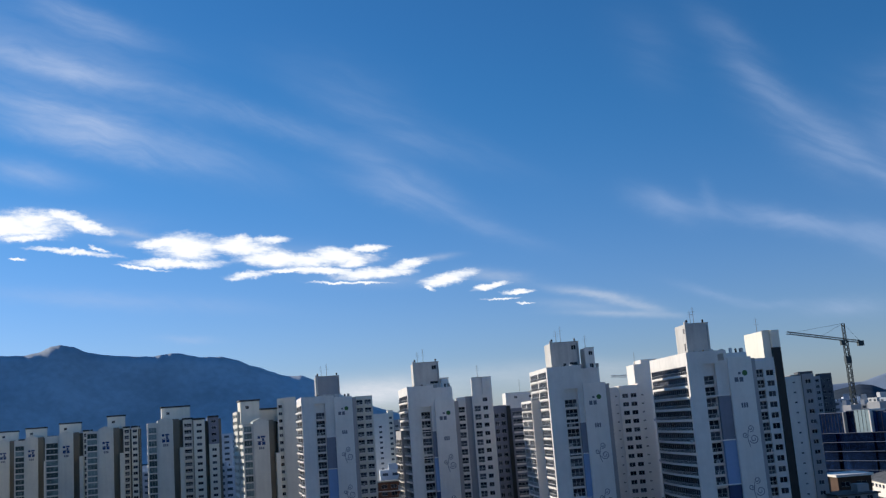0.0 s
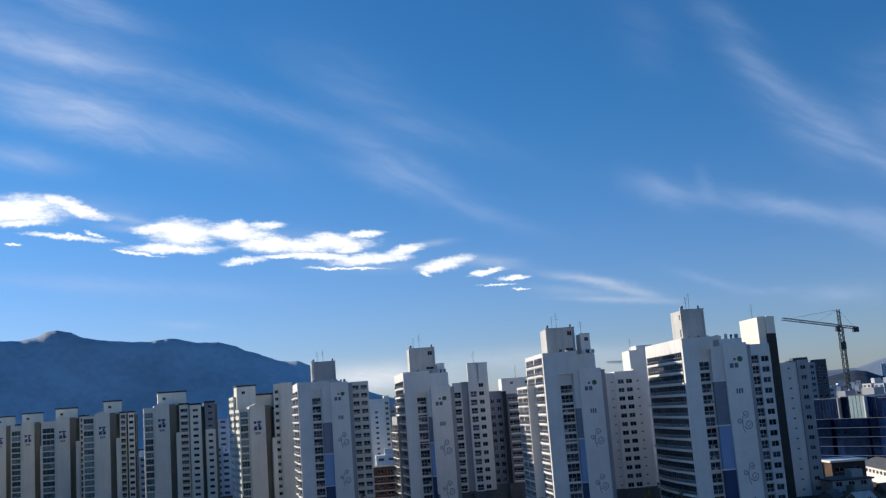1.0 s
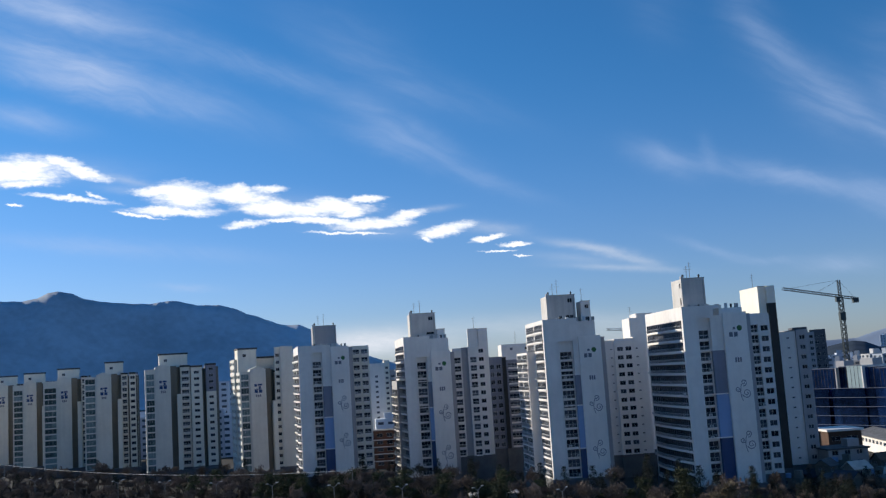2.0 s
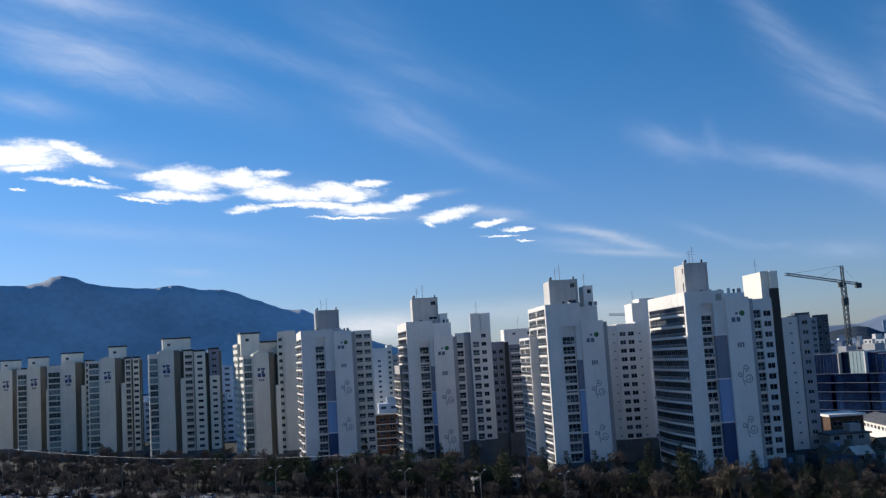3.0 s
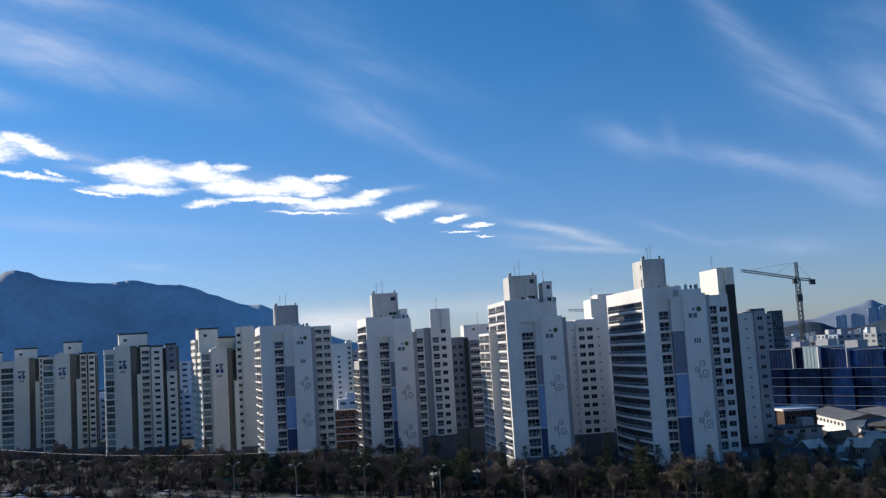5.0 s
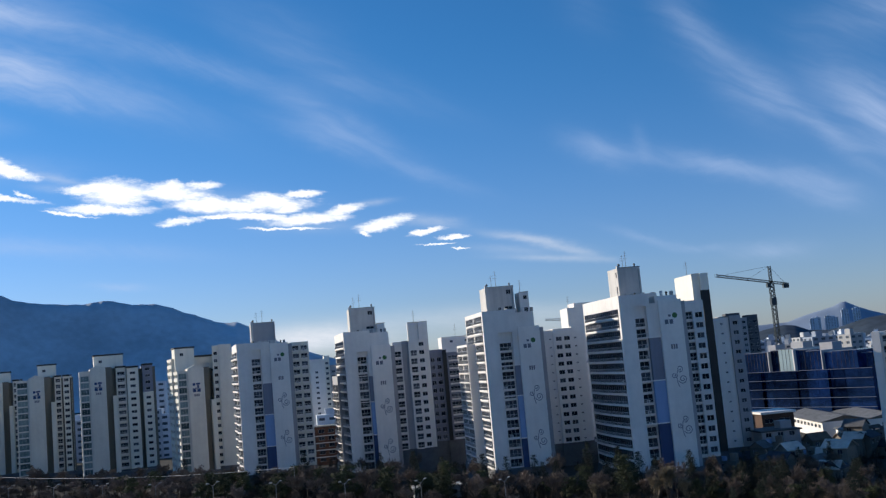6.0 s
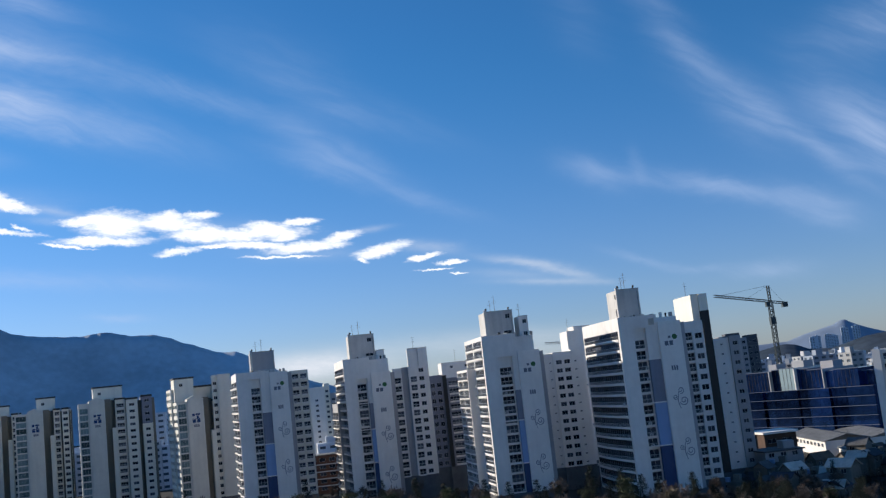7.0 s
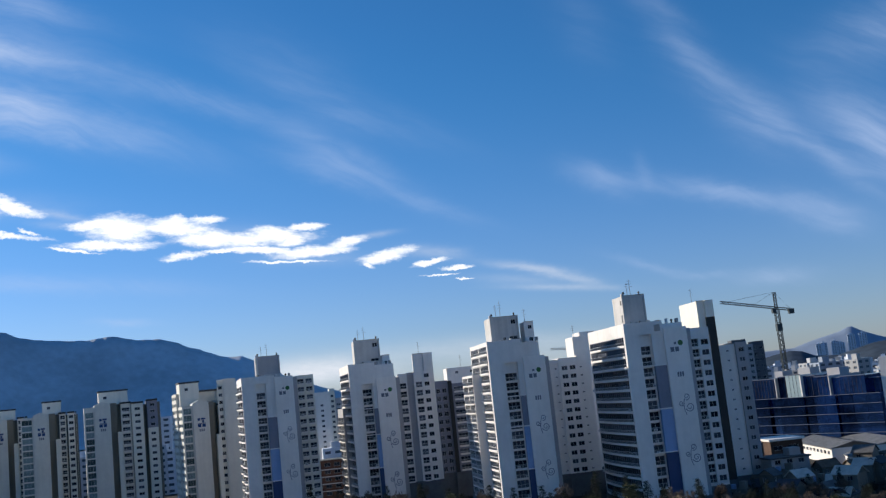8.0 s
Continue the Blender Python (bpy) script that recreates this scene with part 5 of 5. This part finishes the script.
# ---- trees ----
BARK = surface("grey_brown_bark", (0.052, 0.043, 0.036), 0.95, dirt=0.2, scale=0.8, vary=0.25)
TWIG = surface("brown_winter_twigs", (0.20, 0.155, 0.125), 0.95, dirt=0.2, scale=0.4, vary=0.4)
TWIG_PALE = surface("straw_winter_twigs", (0.24, 0.19, 0.12), 0.95, dirt=0.2, scale=0.4, vary=0.2)
SHRUB = surface("dark_shrub_twigs", (0.060, 0.047, 0.038), 0.95, dirt=0.3, scale=0.3)
NEEDLE = surface("dark_green_needles", (0.018, 0.026, 0.016), 0.9, dirt=0.3, scale=0.6, vary=0.35)
PINE = surface("olive_pine_needles", (0.060, 0.070, 0.030), 0.9, dirt=0.3, scale=0.6, vary=0.3)


def bare_tree(name, height, spread, seed, twig, label, upright=0.5):
    rnd = random.Random(seed)
    root = thing(name, Matrix.Translation((0, 0, -90)), label, "tree", "bare winter trees")
    trunk, crown = Mesh(), Mesh()
    k = height * 0.22
    trunk.tube((0, 0, -0.1), (0, 0, k), 0.022 * height, 0.015 * height, 7)

    def grow(p, way, length, r, level):
        q = p + way * length
        (trunk if level < 2 else crown).tube(p, q, r, r * 0.62, 5 if level < 2 else 3)
        if level == 4:
            for _ in range(7):
                w = (way + Vector((rnd.uniform(-.8, .8), rnd.uniform(-.8, .8), rnd.uniform(-.2, .7)))).normalized()
                e = q + w * length * rnd.uniform(0.5, 1.1)
                o = Vector((rnd.uniform(-1, 1), rnd.uniform(-1, 1), 0)).normalized() * 0.10
                crown.quad([q - o, q + o, e])
            return
        for i in range(3 if level else 7):
            a = rnd.uniform(0, 2 * math.pi)
            lean = rnd.uniform(0.35, 0.95) * spread
            w = (way * (1 - 0.3 * lean) + Vector((math.cos(a) * lean, math.sin(a) * lean, upright * rnd.uniform(0.1, 0.7)))).normalized()
            f = rnd.uniform(0.55, 1.0) if level else rnd.uniform(0.75, 1.0)
            grow(p.lerp(q, f), w, length * rnd.uniform(0.62, 0.85), r * 0.5, level + 1)

    grow(Vector((0, 0, k * 0.9)), Vector((rnd.uniform(-.08, .08), rnd.uniform(-.08, .08), 1)).normalized(), height * 0.24, 0.015 * height, 0)
    part("trunk", trunk, BARK, root)
    part("crown", crown, twig, root)
    return root


def needle_tree(name, height, width, seed, label, clumps=False):
    rnd = random.Random(seed)
    root = thing(name, Matrix.Translation((0, 0, -90)), label, "tree", "evergreen trees")
    trunk, crown = Mesh(), Mesh()
    trunk.tube((0, 0, -0.1), (0, 0, height * 0.93), 0.018 * height, 0.03, 6)

    def tuft(c, size, n):
        for _ in range(n):
            d = Vector((rnd.gauss(0, 1), rnd.gauss(0, 1), rnd.gauss(0, 0.7)))
            p = c + d * size * 0.42
            w = Vector((rnd.uniform(-1, 1), rnd.uniform(-1, 1), rnd.uniform(-0.4, 0.6))).normalized()
            o = w.cross(Vector((rnd.uniform(-1, 1), rnd.uniform(-1, 1), rnd.uniform(-1, 1)))).normalized()
            L = size * rnd.uniform(0.25, 0.5)
            crown.quad([p - o * L * 0.25, p + o * L * 0.25, p + w * L])

    if clumps:
        for i in range(13):
            z = height * rnd.uniform(0.45, 1.0)
            a = rnd.uniform(0, 2 * math.pi)
            r = width * 0.5 * rnd.uniform(0.2, 1.0) * (1.25 - z / height)
            c = Vector((r * math.cos(a) * 1.6, r * math.sin(a) * 1.6, z))
            trunk.tube((0, 0, z * 0.85), c, 0.05, 0.02, 4)
            for _ in range(4):
                tuft(c + Vector((rnd.uniform(-.7, .7), rnd.uniform(-.7, .7), rnd.uniform(-.15, .25))), 1.1, 34)
    else:
        levels = 15
        for i in range(levels):
            f = i / levels
            z = height * (0.10 + 0.88 * f)
            reach = width * 0.5 * (1 - f) ** 0.8 + 0.15
            for k in range(7):
                a = rnd.uniform(0, 2 * math.pi)
                L = reach * rnd.uniform(0.7, 1.1)
                e = Vector((L * math.cos(a), L * math.sin(a), z - 0.25 * L + rnd.uniform(-.15, .15)))
                for t in (0.45, 0.75, 1.0):
                    tuft(Vector((0, 0, z)).lerp(e, t), 0.85 * (0.6 + 0.4 * (1 - f)), 9)
    part("trunk", trunk, BARK, root)
    part("crown", crown, PINE if clumps else NEEDLE, root)
    return root


BARE = [bare_tree("bare_tree", 8.5, 0.9, 1, TWIG, "leafless brown winter tree beside the street"),
        bare_tree("bare_tree", 7.5, 1.05, 2, TWIG, "leafless spreading winter tree beside the street"),
        bare_tree("bare_tree", 9.5, 0.75, 3, TWIG, "tall leafless brown winter tree"),
        bare_tree("bare_tree", 10.5, 0.6, 4, TWIG_PALE, "tall straw-coloured leafless tree", 1.2)]
EVER = [needle_tree("conifer", 10.5, 5.0, 5, "dark green pointed conifer below the towers"),
        needle_tree("conifer", 8.5, 4.6, 6, "dark green conifer below the towers"),
        needle_tree("pine_tree", 8.5, 5.0, 7, "olive green pine with clumped needles", True),
        needle_tree("pine_tree", 7.0, 5.4, 8, "low olive green pine with clumped needles", True)]


def plant(kind, along, out, size, rnd):
    p = spot(along, out)
    m = Matrix.Translation(p) @ Matrix.Rotation(rnd.uniform(0, 6.28), 4, "Z")
    ob = copy_thing(kind, m)
    ob.scale = (size, size, size * rnd.uniform(0.92, 1.08))
    return ob


def planting():
    rnd = random.Random(21)
    s = -46.0
    while s < 350:  # belt between the towers and the footway
        for out in (5, 11.5, 18.5, 26, 33):
            if s > 200 and out in (11.5, 26):
                continue
            a, o = s + rnd.uniform(-2.8, 2.8), out + rnd.uniform(-2.6, 2.6)
            pick = rnd.random()
            if s < 190:
                kind = EVER[rnd.choice((0, 1))] if (out < 12 and pick < (0.66 if s < 105 else 0.36)) else EVER[rnd.choice((2, 3))] if (out > 18 and pick < (0.5 if 60 < s < 150 else 0.25)) else rnd.choice(BARE[:3])
            else:
                kind = EVER[1] if pick < 0.09 else rnd.choice(BARE[:3])
            plant(kind, a, o, rnd.uniform(0.95, 1.3) * (0.62 if s < -8 else 1.0 if s < 190 else 0.95), rnd)
        s += 6.8
    s = 34.0
    while s < 380:  # street trees on both footways and on the middle strip
        for out in (40.5, 56.0, 71.5):
            if out > 50 and s < 110:
                continue
            plant(rnd.choice(BARE[:3]), s + rnd.uniform(-2, 2), out, rnd.uniform(0.8, 1.05), rnd)
        s += 9.5
    for s, out in ((205, -14), (160, -16), (120, -14), (70, -14), (110, -20), (250, -16), (300, -20), (24, -14)):
        for k in range(3):  # trees in the yards between the towers
            plant(rnd.choice(BARE[:3] + EVER[:1]), s + 5 * k - 6 + rnd.uniform(-2, 2), out + rnd.uniform(-6, 3), rnd.uniform(0.8, 1.1), rnd)
    for _ in range(64):
        az, r = rnd.uniform(15.6, 23.4), rnd.uniform(214, 275)
        ob = copy_thing(rnd.choice(EVER[:2] + BARE[:2] + EVER[:1]), Matrix.Translation((r * math.sin(radians(az)), r * math.cos(radians(az)), 0)) @ Matrix.Rotation(rnd.uniform(0, 6.28), 4, "Z"))
        ob.scale = (0.8, 0.8, rnd.uniform(0.7, 1.0))
    for a, o, k in ((-6.5, 40.5, 1.1), (-3.2, 41.0, 1.0), (-9.5, 39.8, 0.95), (-5.0, 38.6, 1.05), (12, 40.0, 0.8), (38, 40.5, 0.85)):
        plant(BARE[3], a, o, k, rnd)


def undergrowth():
    """Twiggy shrubs over the whole belt, as one mass."""
    rnd = random.Random(33)
    s = Mesh()
    for _ in range(3600):
        c = spot(rnd.uniform(-60, 380), rnd.choice((rnd.uniform(1, 38), rnd.uniform(1, 38), rnd.uniform(72, 86), rnd.uniform(-70, -8), rnd.uniform(55.2, 56.8))))
        tall = rnd.random() < 0.16
        h = rnd.uniform(3.5, 6.0) if tall else rnd.uniform(0.8, 3.0)
        for _ in range(70 if tall else 22):
            a, r = rnd.uniform(0, 6.28), rnd.uniform(0, 1.9 if tall else 1.3)
            b = c + Vector((0.6 * r * math.cos(a), 0.6 * r * math.sin(a), 0))
            e = c + Vector((r * 1.5 * math.cos(a), r * 1.5 * math.sin(a), h * rnd.uniform(0.5, 1.0)))
            o = Vector((-math.sin(a), math.cos(a), 0)) * 0.07
            s.quad([b - o, b + o, e])
    for _ in range(420):  # gardens among the low houses
        az, r = rnd.uniform(15.5, 28), rnd.uniform(215, 345)
        c = Vector((r * math.sin(radians(az)), r * math.cos(radians(az)), 0))
        h = rnd.uniform(0.8, 3.8)
        for _ in range(26):
            a, r = rnd.uniform(0, 6.28), rnd.uniform(0, 1.2)
            b = c + Vector((0.6 * r * math.cos(a), 0.6 * r * math.sin(a), 0))
            e = c + Vector((r * 1.5 * math.cos(a), r * 1.5 * math.sin(a), h * rnd.uniform(0.5, 1.0)))
            o = Vector((-math.sin(a), math.cos(a), 0)) * 0.09
            s.quad([b - o, b + o, e])
    tagged(part("undergrowth", s, SHRUB), "brown leafless shrubs below the trees", "shrubs", kind="stuff")


undergrowth()
planting()
for _o in BARE + EVER:
    for _c in list(_o.children_recursive):
        bpy.data.objects.remove(_c)
    bpy.data.objects.remove(_o)


# ---- street lamps, cars, cable ----
def street_lamp(m):
    root = thing("street_lamp", m, "grey double-armed street lamp", "street lamp", "street lamps")
    s = Mesh()
    s.tube((0, 0, 0), (0, 0, 8.6), 0.11, 0.07, 8)
    part("pole", s, RAIL, root)
    for d in (-1, 1):
        s = Mesh()
        s.tube((0, 0, 8.4), (d * 1.7, 0, 9.3), 0.06, 0.05, 6)
        arm = part("arm", s, RAIL, root)
        s = Mesh()
        s.box(min(d * 1.6, d * 2.5), max(d * 1.6, d * 2.5), -0.16, 0.16, 9.25, 9.40)
        part("lamp_head", s, AC, arm)
    return root


_lamp = street_lamp(STREET @ Matrix.Translation((34, 41.0, 0)) @ Matrix.Rotation(radians(90), 4, "Z"))
for _k in range(1, 13):
    copy_thing(_lamp, STREET @ Matrix.Translation((34 + 24 * _k, 41.0, 0)) @ Matrix.Rotation(radians(90), 4, "Z"))

PAINTS = [surface("car_paint_%s" % n, c, 0.3, dirt=0.03, spec=0.6) for n, c in (("white", (0.75, 0.75, 0.75)), ("black", (0.02, 0.02, 0.022)), ("silver", (0.45, 0.46, 0.48)), ("blue", (0.03, 0.06, 0.16)))]
RUBBER = surface("black_rubber", (0.02, 0.02, 0.02), 0.85, dirt=0.1)


def car(paint, word):
    root = thing("car", Matrix.Translation((0, 0, -60)), "%s car on the street" % word, "car", "cars on the street")
    prof = [(-2.2, 0.35), (-2.25, 0.75), (-1.95, 0.95), (-1.35, 1.0), (1.0, 1.0), (2.05, 0.86), (2.25, 0.6), (2.2, 0.35)]
    top = [(-1.75, 0.98), (-1.25, 1.42), (0.25, 1.44), (1.05, 0.99)]
    for name, p, w, mat in (("body", prof, 0.88, paint), ("cabin_glass", top, 0.74, GLASS)):
        s = Mesh()
        n = len(p)
        s.quad([(x, -w, z) for x, z in p])
        s.quad([(x, w, z) for x, z in reversed(p)])
        for i in range(n):
            (a, b), (c, d) = p[i], p[(i + 1) % n]
            s.quad([(a, -w, b), (a, w, b), (c, w, d), (c, -w, d)])
        part(name, s, mat, root)
    s = Mesh()
    s.box(-1.2, 0.22, -0.70, 0.70, 1.42, 1.47)
    part("roof", s, paint, root)
    for x in (-1.35, 1.4):
        for y in (-0.9, 0.72):
            s = Mesh()
            s.tube((x, y, 0.33), (x, y + 0.2, 0.33), 0.33, n=12)
            wheel = part("wheel", s, RUBBER, root)
            s = Mesh()
            s.tube((x, y - 0.01, 0.33), (x, y + 0.21, 0.33), 0.19, n=10)
            part("rim", s, METAL, wheel)
    return root


CARS = [car(p, w) for p, w in zip(PAINTS, ("white", "black", "silver", "dark blue"))]
_rnd = random.Random(5)
for _lane, _dir in ((44.7, 0), (48.0, 0), (51.2, 0), (54.4, 0), (57.6, 180), (60.8, 180), (64.0, 180), (67.3, 180)):
    _s = 90 + _rnd.uniform(0, 20)
    while _s < 420:
        copy_thing(_rnd.choice(CARS), STREET @ Matrix.Translation((_s, _lane, 0.03)) @ Matrix.Rotation(radians(_dir), 4, "Z"))
        _s += _rnd.uniform(16, 62)
for _o in CARS:
    for _c in list(_o.children_recursive):
        bpy.data.objects.remove(_c)
    bpy.data.objects.remove(_o)


# ---- a pale cable slung along the belt, and a green net fence ----
def cable():
    a, b = Vector((-190.0, 400.0, 12.5)), Vector((-38.0, 300.0, 11.0))
    root = thing("cable_line", Matrix.Identity(4), "pale cable slung between two thin poles", "cable")
    for p in (a, b):
        s = Mesh()
        s.tube((p.x, p.y, 0), p + Vector((0, 0, 0.3)), 0.12, 0.09, 7)
        part("pole", s, RAIL, root)
    s, n = Mesh(), 40
    at = [a.lerp(b, i / n) - Vector((0, 0, 2.6 * (1 - (2 * i / n - 1) ** 2))) for i in range(n + 1)]
    for p, q in zip(at, at[1:]):
        s.tube(p, q, 0.05, n=4)
    part("cable", s, AC, root)


cable()
NET = surface("green_netting", (0.03, 0.16, 0.11), 0.8, dirt=0.15)
_root = thing("net_fence", pose(-69, 314, 0, 0, 0, -25), "green net fence among the trees", "fence")
for _k in range(4):
    _s = Mesh()
    _s.tube((2.4 * _k, 0, 0), (2.4 * _k, 0, 3.4), 0.06, n=6)
    part("post", _s, RAIL, _root)
for _k in range(3):
    plate(_root, "net", (2.4 * _k + 0.08, 2.4 * _k + 2.32), (-0.03, 0.03), (0.3, 3.2), NET)
